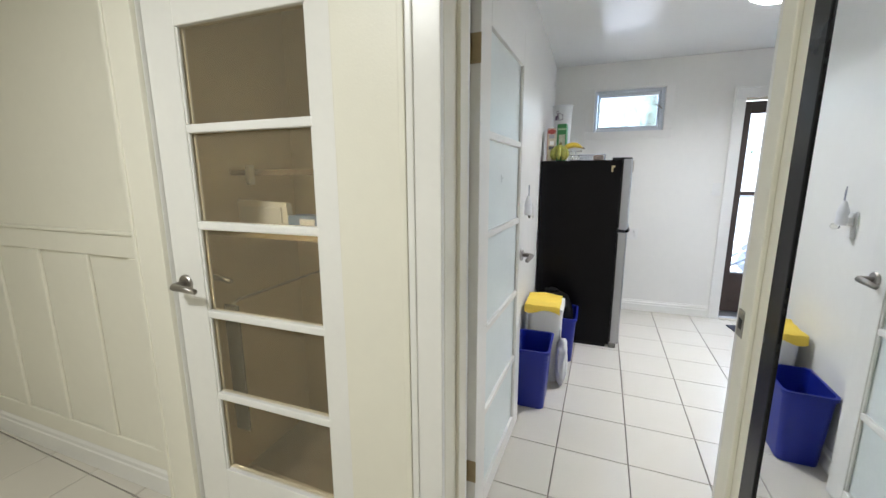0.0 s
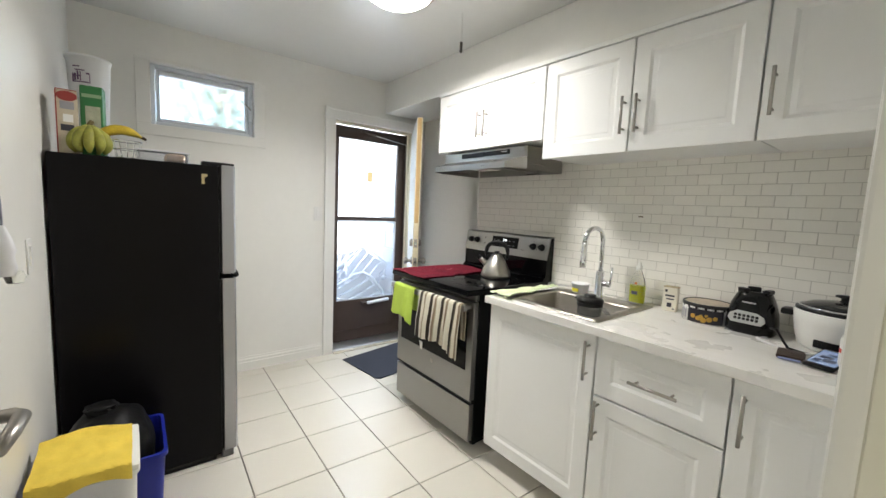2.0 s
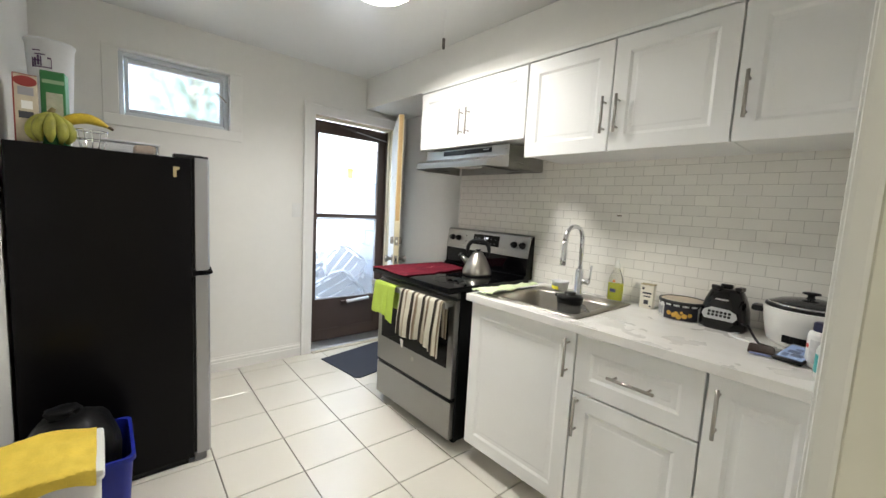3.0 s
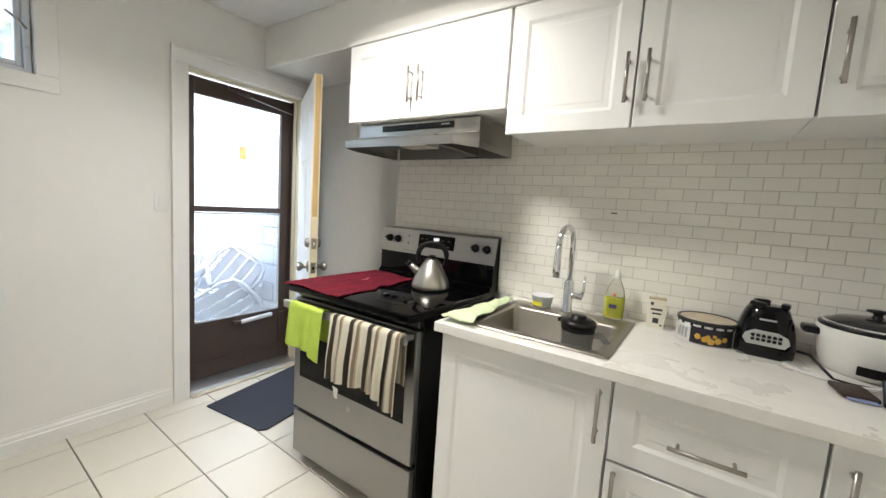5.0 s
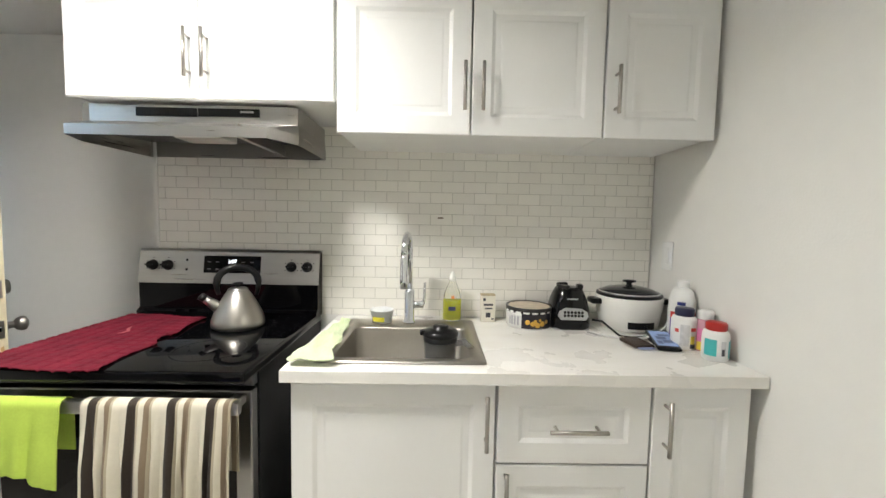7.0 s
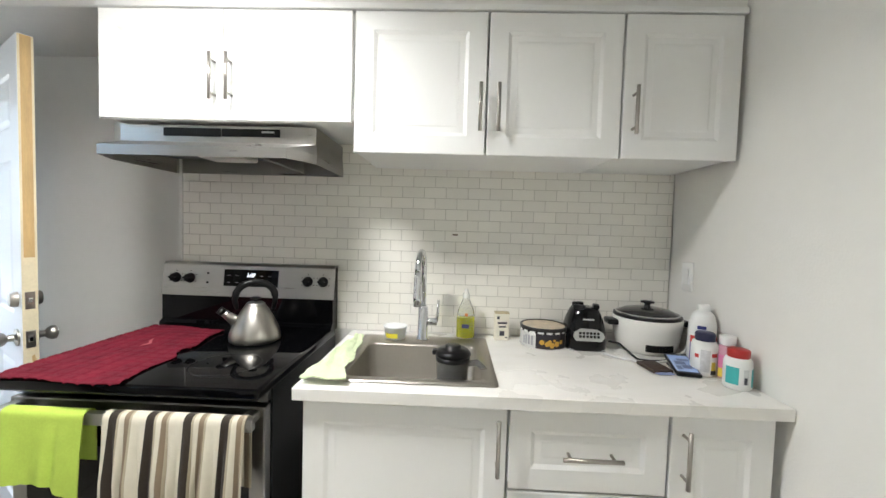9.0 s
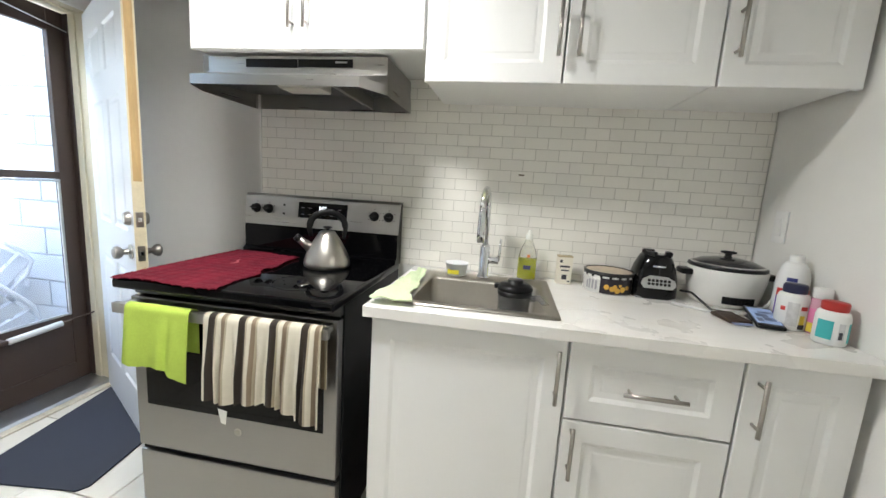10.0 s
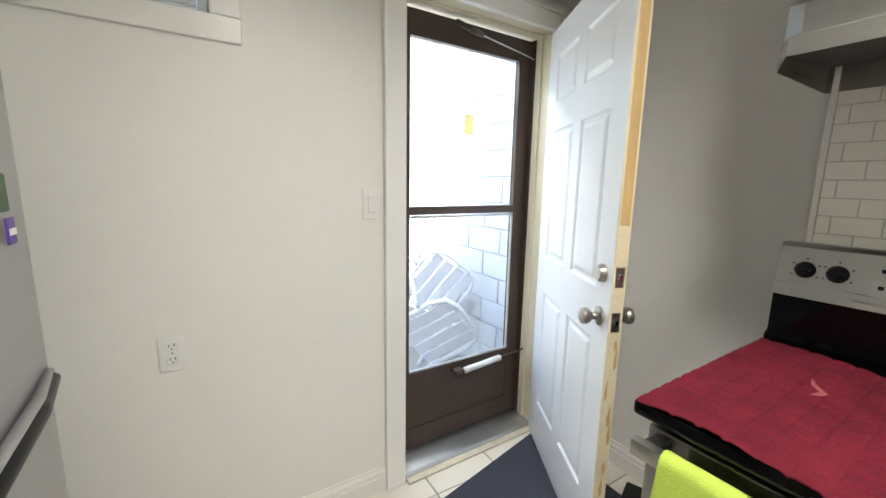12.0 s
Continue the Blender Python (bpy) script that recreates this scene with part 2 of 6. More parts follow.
box(bm, (CR + 0.015, YH, 0), (JL - 0.02, YH + 0.06, ZC))
box(bm, (CL - 0.015, YH, 2.03), (CR + 0.015, YH + 0.06, ZC))
box(bm, (-1.56, YH, 0), (CL - 0.015, YH + 0.06, ZC))
box(bm, (-3.5, YW, 0), (-1.56, YW + 0.06, ZC))
box(bm, (JL - 0.02, YH, JT + 0.02), (JR + 0.02, YH + 0.004, ZC))
structure("wall_hall", bm, HALLWALL, "cream painted hall wall", "wall")
bm = bmesh.new()
box(bm, (JR + 0.018, -1.6, 0), (JR + 0.16, YH + 0.004, ZC))
box(bm, (-3.6, -1.7, 0), (0.5, -1.6, ZC))
box(bm, (-3.6, -1.6, 0), (-3.5, YW + 0.06, ZC))
structure("wall_hall_outer", bm, HALLWALL, "cream painted hall walls", "wall")
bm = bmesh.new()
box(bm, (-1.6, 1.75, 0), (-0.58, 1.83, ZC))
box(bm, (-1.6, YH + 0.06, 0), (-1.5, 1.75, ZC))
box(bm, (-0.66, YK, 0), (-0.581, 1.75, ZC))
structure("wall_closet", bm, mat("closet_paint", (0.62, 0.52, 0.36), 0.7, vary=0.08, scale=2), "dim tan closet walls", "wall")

# ---- trim, window and doors ----
def base_run(name, a, b, h=0.095, t=0.014, side=1):
    """A moulded baseboard along a wall from a to b; side turns it to the other face."""
    a, b = Vector((*a, 0)), Vector((*b, 0))
    n = (b - a).length
    d = (b - a).normalized()
    m = Matrix.Translation(a) @ Matrix(((d.x, -d.y * side, 0, 0), (d.y, d.x * side, 0, 0), (0, 0, 1, 0), (0, 0, 0, 1)))
    out = [(0, 0), (t, 0), (t, h * 0.62), (t * 0.75, h * 0.66), (t * 0.75, h * 0.80), (t * 0.35, h * 0.90), (t * 0.3, h), (0, h)]
    bm = prism(out, 0, n, "x", m=m)
    bmesh.ops.recalc_face_normals(bm, faces=bm.faces)
    return structure(name, bm, TRIM, "white moulded baseboard along the wall", "baseboard")


base_run("baseboard", (0.30, YB), (1.132, YB), 0.11, 0.018, -1)
base_run("baseboard", (XB, 3.40), (XB, YB), 0.11, 0.016, 1)
base_run("baseboard", (XL, 1.32), (XL, 3.3), 0.10, 0.014, -1)
base_run("baseboard", (-3.5, YW), (-1.562, YW), 0.13, 0.016, -1)


def casing(name, xl, xr, top, y, w, t, side, material=TRIM, label="white moulded door casing", right=None):
    """Three casing boards round an opening on the wall face y; side is -1 for a face that looks to -y."""
    root = tagged(new(name), label, "door casing", kind="structure")
    y0, y1 = sorted((y, y + side * t))
    wr = w if right is None else right

    def board(nm, lo, hi):
        bm = boxed(lo, hi, 0.004, 2)
        part(nm, bm, material, root)
    board("casing_side", (xl - w, y0, 0), (xl, y1, top))
    if wr:
        board("casing_side", (xr, y0, 0), (xr + wr, y1, top))
    board("casing_head", (xl - w, y0, top), (xr + wr, y1, top + w))
    t2 = side * (t + 0.006)
    ya, yb = sorted((y + side * t * 0.5, y + t2))
    board("bead", (xl - w - 0.003, ya, 0), (xl - w + 0.016, yb, top + w - 0.012))
    if wr:
        board("bead", (xr + wr - 0.016, ya, 0), (xr + wr + 0.003, yb, top + w - 0.012))
    board("bead", (xl - w - 0.003, ya, top + w - 0.016), (xr + wr + 0.003, yb, top + w + 0.003))
    return root


casing("trim_back_door", DL, DR, DT, YB, 0.088, 0.026, -1, right=0.06)
casing("trim_kitchen_side", JL, JR, JT, YK, 0.018, 0.02, 1, right=0.075)
tagged(part("trim_hinge_post", boxed((-0.412, YK + 0.021, 0), (-0.404, 1.318, JT), 0.002), TRIM), "white painted hinge post of the kitchen door", "door casing", kind="structure")
casing("trim_hall_side", JL, JR, JT, YH, 0.085, 0.022, -1, label="white painted door casing in the hall", right=0.016)
casing("trim_closet", CL, CR, 2.02, YH, 0.14, 0.018, -1, material=HALLWALL, label="cream painted flat casing round the closet door", right=0.205)


def jamb(name, xl, xr, top, y0, y1, stop, material, label):
    root = tagged(new(name), label, "door jamb", kind="structure")
    for nm, lo, hi in (("jamb_side", (xl - 0.02, y0, 0), (xl, y1, top)), ("jamb_side", (xr, y0, 0), (xr + 0.02, y1, top)), ("jamb_head", (xl - 0.02, y0, top), (xr + 0.02, y1, top + 0.02)),
                       ("stop", (xl, stop - 0.02, 0), (xl + 0.011, stop + 0.018, top - 0.011)), ("stop", (xr - 0.011, stop - 0.02, 0), (xr, stop + 0.018, top - 0.011)),
                       ("stop", (xl, stop - 0.02, top - 0.011), (xr, stop + 0.018, top))):
        part(nm, boxed(lo, hi, 0.002), material, root)
    return root


kj = jamb("jamb_kitchen", JL, JR, JT, YH - 0.001, YK + 0.001, 1.09, HALLWALL, "cream painted door jamb with stops")
jamb("jamb_closet", CL, CR, 2.02, YH - 0.001, YH + 0.061, YH + 0.065, TRIM, "white painted closet door jamb")
jamb("jamb_back", DL, DR, DT, YB - 0.001, YB + 0.171, YB + 0.07, mat("jamb_cream", (0.70, 0.64, 0.48), 0.5, vary=0.06), "cream painted jamb of the back door")
strike = part("strike_plate", boxed((JR - 0.003, 1.134, 0.985), (JR + 0.001, 1.171, 1.052), 0.001), NICKEL, kj, "worn steel strike plate")
part("latch_hole", boxed((JR - 0.0038, 1.143, 1.006), (JR - 0.002, 1.161, 1.031)), BLACKPL, strike)

# high window
wf = tagged(new("window_1"), "small high white-trimmed awning window with a crank, leaves behind it", "window", kind="structure")
for nm, lo, hi in (("trim_board", (WL - 0.08, YB - 0.009, WT), (WR + 0.08, YB, WT + 0.02)), ("trim_board", (WL - 0.08, YB - 0.009, WB - 0.072), (WR + 0.08, YB, WB)),
                   ("trim_board", (WL - 0.08, YB - 0.009, WB), (WL, YB, WT)), ("trim_board", (WR, YB - 0.009, WB), (WR + 0.08, YB, WT))):
    part(nm, boxed(lo, hi, 0.003), TRIM, wf)
fr = 0.028
for nm, lo, hi in (("window_frame", (WL, YB + 0.05, WB), (WL + fr, YB + 0.13, WT)), ("window_frame", (WR - fr, YB + 0.05, WB), (WR, YB + 0.13, WT)),
                   ("window_frame", (WL + fr, YB + 0.05, WB), (WR - fr, YB + 0.13, WB + fr)), ("window_frame", (WL + fr, YB + 0.05, WT - fr), (WR - fr, YB + 0.13, WT))):
    part(nm, boxed(lo, hi, 0.004), PVC, wf)
sl, sr, sb, st = WL + fr + 0.003, WR - fr - 0.003, WB + fr + 0.003, WT - fr - 0.003
for nm, lo, hi in (("sash", (sl, YB + 0.062, sb), (sl + 0.022, YB + 0.105, st)), ("sash", (sr - 0.022, YB + 0.062, sb), (sr, YB + 0.105, st)),
                   ("sash", (sl + 0.022, YB + 0.062, sb), (sr - 0.022, YB + 0.105, sb + 0.022)), ("sash", (sl + 0.022, YB + 0.062, st - 0.03), (sr - 0.022, YB + 0.105, st))):
    part(nm, boxed(lo, hi, 0.004), PVC, wf)
pane = part("pane", boxed((sl + 0.018, YB + 0.082, sb + 0.018), (sr - 0.018, YB + 0.087, st - 0.026)), WINGLASS, wf)
pane.visible_shadow = False
lever = part("latch", boxed((WR - 0.03, YB + 0.028, 1.92), (WR - 0.006, YB + 0.052, 2.04), 0.006, 2), PVC, wf, "grey sash latch")
part("lever", tube([(WR - 0.02, YB + 0.03, 2.0), (WR - 0.05, YB - 0.0, 2.02), (WR - 0.09, YB - 0.01, 2.045)], 0.006, 8), NICKEL, lever)

# storm door
SY = YB + 0.115
storm = tagged(new("storm_door"), "closed dark brown metal storm door with two glass panes", "storm door", kind="structure")
SL, SR, S0, S1 = DL + 0.004, DR - 0.004, 0.045, 2.03
gl, gr = SL + 0.085, SR - 0.085
for nm, lo, hi in (("stile", (SL, SY, S0), (gl, SY + 0.032, S1)), ("stile", (gr, SY, S0), (SR, SY + 0.032, S1)), ("top_rail", (gl, SY, 1.925), (gr, SY + 0.032, S1)),
                   ("middle_rail", (gl, SY, 1.185), (gr, SY + 0.032, 1.222)), ("kick_panel", (gl, SY + 0.004, S0), (gr, SY + 0.028, 0.432)), ("bottom_rail", (gl, SY - 0.004, S0), (gr, SY + 0.004, 0.15)),
                   ("frame_side", (SR - 0.012, SY - 0.03, S0), (SR + 0.002, SY, S1))):
    part(nm, boxed(lo, hi, 0.004, 2), BROWN, storm)
for z0, z1 in ((0.432, 1.185), (1.222, 1.925)):
    g = part("pane", boxed((gl - 0.004, SY + 0.013, z0 - 0.004), (gr + 0.004, SY + 0.018, z1 + 0.004)), STORMGLASS, storm)
    g.visible_shadow = False
for lo, hi in (((gl, SY - 0.003, 0.435), (gr, SY + 0.006, 0.447)), ((gl, SY - 0.003, 1.170), (gr, SY + 0.006, 1.182)), ((gr - 0.012, SY - 0.003, 0.447), (gr, SY + 0.006, 1.17))):
    part("glass_bead", boxed(lo, hi, 0.002), ALU, storm, "bright aluminium glazing bead")
closer = part("closer", tube([(1.60, SY - 0.045, 0.40), (1.83, SY - 0.045, 0.415)], 0.016, 14), mat("closer_grey", (0.62, 0.63, 0.64), 0.35, vary=0.05), storm, "light grey pneumatic closer", smooth=True)
part("rod", tube([(1.83, SY - 0.045, 0.415), (1.955, SY - 0.055, 0.43), (DR - 0.002, SY - 0.05, 0.432)], 0.005, 8), BROWN, closer)
part("bracket", boxed((1.55, SY - 0.05, 0.388), (1.60, SY + 0.001, 0.408), 0.003), BROWN, closer)
top = part("closer", tube([(1.50, SY - 0.05, 2.0), (1.64, SY - 0.05, 1.975)], 0.012, 12), BROWN, storm, smooth=True)
part("rod", tube([(1.64, SY - 0.05, 1.975), (1.90, SY - 0.04, 1.945), (SR - 0.008, SY - 0.02, 1.94)], 0.0035, 8), ALU, top)
part("sticker", boxed((1.600, SY + 0.0095, 1.555), (1.650, SY + 0.0125, 1.645), 0.0), mat("sticker_yellow", (0.92, 0.74, 0.36), 0.6, transmission=0.45, ior=1.1), storm, "faded yellow sticker on the glass")
thr = tagged(new("threshold"), "worn aluminium and wood door threshold", "threshold", kind="structure")
part("sill", prism([(YB - 0.01, 0), (YB + 0.19, 0), (YB + 0.19, 0.045), (YB + 0.09, 0.04), (YB + 0.0, 0.022), (YB - 0.01, 0.012)], DL, DR, "x"), ALU, thr)
part("wood_strip", boxed((DL + 0.005, YB - 0.05, 0.0), (DR - 0.005, YB - 0.011, 0.012), 0.003), mat("sill_wood", (0.55, 0.50, 0.40), 0.6, vary=0.2, scale=20, bump=0.2), thr)

# back door, standing open
BD = 0.79
dirx, diry = -0.40, -0.685
back_door = tagged(new("door_1"), "open white six-panel back door with bare worn wooden edge", "door", kind="structure")
ang = math.degrees(math.atan2(diry, dirx))
back_door.matrix_world = pose(1.975, 4.372, 0.012, 0, 0, ang)      # x along the leaf, +y to the outer face
H = 2.005


def panel_leaf(bm, w, h, t, panels, depth=0.007, slope=0.022):
    """A moulded door leaf in the x-z plane, y from 0 to t: rails and stiles with sunk, raised-field panels on both faces."""
    xs = sorted({0.0, w, *[p[0] for p in panels], *[p[1] for p in panels]})
    zs = sorted({0.0, h, *[p[2] for p in panels], *[p[3] for p in panels]})
    for face, s in ((0.0, 1), (t, -1)):
        for x0, x1 in zip(xs, xs[1:]):
            for z0, z1 in zip(zs, zs[1:]):
                inside = any(p[0] <= x0 + 1e-5 and x1 <= p[1] + 1e-5 and p[2] <= z0 + 1e-5 and z1 <= p[3] + 1e-5 for p in panels)
                if not inside:
                    q = [bm.verts.new(c) for c in ((x0, face, z0), (x1, face, z0), (x1, face, z1), (x0, face, z1))]
                    bm.faces.new(q if s > 0 else q[::-1])
        for x0, x1, z0, z1 in panels:
            rings = []
            for inset, d in ((0, 0), (slope * 0.45, depth), (slope * 0.9, depth), (slope * 1.6, depth * 0.25), (slope * 1.9, depth * 0.2)):
                rings.append([bm.verts.new(c) for c in ((x0 + inset, face + s * d, z0 + inset), (x1 - inset, face + s * d, z0 + inset),
                                                       (x1 - inset, face + s * d, z1 - inset), (x0 + inset, face + s * d, z1 - inset))])
            for a, b in zip(rings, rings[1:]):
                for k in range(4):
                    q = [a[k], a[(k + 1) % 4], b[(k + 1) % 4], b[k]]
                    bm.faces.new(q if s > 0 else q[::-1])
            bm.faces.new(rings[-1] if s > 0 else rings[-1][::-1])
    for a, b in (((0, 0), (w, 0)), ((w, 0), (w, h)), ((w, h), (0, h)), ((0, h), (0, 0))):
        q = [bm.verts.new(c) for c in ((a[0], 0, a[1]), (b[0], 0, b[1]), (b[0], t, b[1]), (a[0], t, a[1]))]
        bm.faces.new(q[::-1])
    bmesh.ops.remove_doubles(bm, verts=bm.verts, dist=1e-5)
    bmesh.ops.recalc_face_normals(bm, faces=bm.faces)
    return bm


pan = []
for x0, x1 in ((0.115, 0.355), (0.435, 0.675)):
    pan += [(x0, x1, 0.22, 0.80), (x0, x1, 0.98, 1.56), (x0, x1, 1.68, 1.88)]
part("leaf", panel_leaf(bmesh.new(), BD - 0.004, H, 0.044, pan), DOORW, back_door)
edge = part("edge_strip", boxed((BD - 0.004, 0.001, 0.002), (BD, 0.043, H - 0.002), 0.001), mat("worn_edge_paint", (0.74, 0.66, 0.46), 0.5, vary=0.15, scale=8), back_door, "door edge with chipped cream paint")
part("bare_wood", boxed((BD - 0.0002, 0.007, 1.20), (BD + 0.0012, 0.036, H - 0.004)), RAWWOOD, edge, "bare wood where paint is gone")
for k in range(9):
    z = 0.10 + k * 0.088 + random.uniform(-0.02, 0.02)
    y = random.uniform(0.006, 0.03)
    if abs(z - 0.9) > 0.06:
        part("paint_chip", prism([(y, z), (y + random.uniform(0.005, 0.011), z + 0.015), (y + 0.006, z + random.uniform(0.04, 0.10)), (y - 0.002, z + 0.035)], BD - 0.0002, BD + 0.0012, "x"), RAWWOOD, edge)
for z, nm in ((1.04, "deadbolt_plate"), (0.895, "latch_plate")):
    pl = part(nm, boxed((BD - 0.001, 0.008, z - 0.032), (BD + 0.002, 0.035, z + 0.032), 0.001), NICKEL, edge)
    part("bolt", boxed((BD + 0.001, 0.014, z - 0.010), (BD + 0.009, 0.029, z + 0.010), 0.002), CHROME, pl)
knob_profile = [(0, 0), (0.032, 0), (0.032, 0.006), (0.014, 0.012), (0.012, 0.028), (0.022, 0.036), (0.028, 0.048), (0.026, 0.060), (0.014, 0.067), (0, 0.068)]
for y, rx in ((0.044, -90), (0.0, 90)):
    part("knob", lathe(knob_profile, 28, pose(BD - 0.065, y, 0.895, rx)), NICKEL, back_door, "satin nickel round knob", smooth=True)
    part("deadbolt", lathe([(0, 0), (0.030, 0), (0.030, 0.010), (0.024, 0.022), (0.012, 0.024), (0, 0.024)], 24, pose(BD - 0.065, y, 1.04, rx)), NICKEL, back_door, "satin nickel deadbolt", smooth=True)
for z in (1.60, 1.55):
    part("scuff", boxed((0.07, 0.0438, z), (0.115, 0.0448, z + 0.006)), mat("scuff_dark", (0.12, 0.10, 0.09), 0.7), back_door, "dark scuff mark")


def lite_door(name, label, glass, width, height, handle_x, handle_side, glass_x, thickness=0.036, bars=(0.285, 0.585, 0.895, 1.205, 1.515, 1.815), hz=1.0):
    """A five-lite door in its own x-z plane: x from the hinge, y through the leaf."""
    root = tagged(new(name), label, "door", kind="structure")
    gx0, gx1 = glass_x
    for nm, lo, hi in (("stile", (0, 0, 0), (gx0, thickness, height)), ("stile", (gx1, 0, 0), (width, thickness, height)),
                       ("bottom_rail", (gx0, 0, 0), (gx1, thickness, bars[0])), ("top_rail", (gx0, 0, bars[-1]), (gx1, thickness, height))):
        part(nm, boxed(lo, hi, 0.002), TRIM, root)
    for z in bars[1:-1]:
        part("glazing_bar", boxed((gx0 - 0.001, 0.002, z - 0.014), (gx1 + 0.001, thickness - 0.002, z + 0.014), 0.006, 2), TRIM, root)
    for k in range(5):
        z0, z1 = bars[k] + (0.014 if k else 0), bars[k + 1] - (0.014 if k < 4 else 0)
        part("pane", boxed((gx0 - 0.003, thickness / 2 - 0.003, z0 - 0.003), (gx1 + 0.003, thickness / 2 + 0.003, z1 + 0.003)), glass, root)
        for y0, y1 in ((0.004, thickness / 2 - 0.004), (thickness / 2 + 0.004, thickness - 0.004)):
            for lo, hi in (((gx0, y0, z0), (gx0 + 0.008, y1, z1)), ((gx1 - 0.008, y0, z0), (gx1, y1, z1))):
                part("bead", boxed(lo, hi, 0.002), TRIM, root)
    for side, y in ((-1, 0.0), (1, thickness)):
        rose = part("handle_rose", lathe([(0, 0), (0.030, 0), (0.030, 0.006), (0.026, 0.010), (0, 0.010)], 28, pose(handle_x, y, hz, 90 if side < 0 else -90)), NICKEL, root, "satin nickel lever handle", smooth=True)
        s = side
        part("lever", tube([(handle_x, y, hz), (handle_x, y + s * 0.045, hz), (handle_x + handle_side * 0.012, y + s * 0.056, hz), (handle_x + handle_side * 0.06, y + s * 0.056, hz - 0.002), (handle_x + handle_side * 0.105, y + s * 0.052, hz - 0.008)],
                           [0.011, 0.011, 0.012, 0.011, 0.009], 12), NICKEL, rose, smooth=True)
    return root


CLOSETGLASS = mat("brown_tinted_glass", (0.80, 0.72, 0.54), 0.08, vary=0.04, scale=3, transmission=0.92, ior=1.04)
kd = lite_door("door_2", "open white five-lite kitchen door with frosted glass", FROST, 0.755, 2.01, 0.71, -1, (0.115, 0.65), bars=(0.085, 0.425, 0.778, 1.147, 1.505, 1.855), hz=0.965)
kd.matrix_world = pose(-0.372, 1.33, 0.01, 0, 0, 87.3)
for z in (0.25, 1.755):
    hg = part("hinge", boxed((-0.003, -0.001, z - 0.045), (0.0005, 0.034, z + 0.045), 0.001), mat("brass_hinge", (0.38, 0.30, 0.17), 0.35, 1.0, vary=0.15, scale=30), kd, "aged brass butt hinge")
    part("knuckle", tube([(-0.005, 0.038, z - 0.045), (-0.005, 0.038, z + 0.045)], 0.006, 10), hg.data.materials[0], hg, smooth=True)
cd = lite_door("door_3", "closed white five-lite closet door with brown-backed glass", CLOSETGLASS, 0.712, 2.005, 0.052, 1, (0.135, 0.622))
for o in cd.children:
    if o.name.startswith("pane"):
        o.visible_shadow = False
cd.matrix_world = pose(CL + 0.004, YH + 0.012, 0.008)

# wainscot of the hall
wains = tagged(new("wainscot"), "cream painted board-and-batten wainscot with a cap ledge", "wainscot", kind="structure")
for x in [-1.66 - 0.35 * k for k in range(6)]:
    part("batten", boxed((x - 0.045, YW - 0.014, 0.2205), (x + 0.045, YW, 1.0595), 0.003), HALLWALL, wains)
part("top_rail", boxed((-3.5, YW - 0.014, 1.06), (-1.562, YW, 1.15), 0.003), HALLWALL, wains)
part("cap", boxed((-3.5, YW - 0.022, 1.15), (-1.562, YW, 1.165), 0.006, 2), HALLWALL, wains)
part("bottom_rail", boxed((-3.5, YW - 0.014, 0.13), (-1.562, YW - 0.001, 0.22), 0.003), HALLWALL, wains)

# tall mirror in the hall
mir = thing("wall_mirror", (JR + 0.017, 0.976, 0.10), -1.4, label="tall mirror in a plain black frame on the hall wall", category="mirror")
MW, MH, fw = 0.62, 1.95, 0.066
for nm, lo, hi in (("frame_side", (-0.038, -fw, 0), (0, 0, MH)), ("frame_side", (-0.038, -MW, 0), (0, -MW + fw, MH)), ("frame_rail", (-0.038, -MW + fw, 0), (0, -fw, fw)), ("frame_rail", (-0.038, -MW + fw, MH - fw), (0, -fw, MH))):
    part(nm, boxed(lo, hi, 0.004, 2), BLACKFRAME, mir)
part("mirror_glass", boxed((-0.034, -MW + fw - 0.004, fw - 0.004), (-0.028, -fw + 0.004, MH - fw + 0.004)), MIRROR, mir)

# closet contents
box1 = thing("paper_stack", (-1.30, 1.34, 1.166), label="white folded papers on the closet shelf", category="papers")
part("sheets", prism([(-0.13, 0), (0.13, 0), (0.12, 0.10), (-0.14, 0.11)], -0.01, 0.02, "y"), mat("paper_white", (0.8, 0.8, 0.78), 0.7), box1)
part("top_sheet", boxed((-0.12, -0.02, 0.0), (0.10, -0.012, 0.085), 0.002), mat("paper_grey", (0.72, 0.73, 0.76), 0.7), box1)
box2 = thing("blue_packet", (-1.07, 1.34, 1.166), label="small blue and white packet on the closet shelf", category="packet")
part("packet", boxed((-0.08, -0.04, 0), (0.08, 0.04, 0.055), 0.006, 2), mat("packet_blue", (0.18, 0.28, 0.50), 0.5), box2)
part("band", boxed((-0.02, -0.042, 0.012), (0.05, -0.0395, 0.042)), mat("packet_white", (0.75, 0.77, 0.8), 0.5), box2)
shelf = tagged(part("closet_shelf", boxed((-1.5, 1.2, 1.14), (-0.66, 1.74, 1.166), 0.002), mat("shelf_tan", (0.45, 0.36, 0.22), 0.6)), "tan painted closet shelf", "shelf", kind="structure")
strap = thing("hanging_strap", (-1.265, 1.10, 0.38), label="dark folded strap hanging behind the closet glass", category="strap")
part("strap", boxed((-0.035, -0.004, 0), (0.035, 0.004, 0.52), 0.002), mat("strap_grey", (0.05, 0.055, 0.05), 0.7, bump=0.3), strap)
part("peg", tube([(0, 0, 0.51), (0, 0.03, 0.53), (0, 0.66, 0.53)], 0.006, 8), NICKEL, strap)
hookc = thing("closet_hook", (-1.37, 1.36, 1.39), label="small white hook on a dark rail in the closet", category="hook")
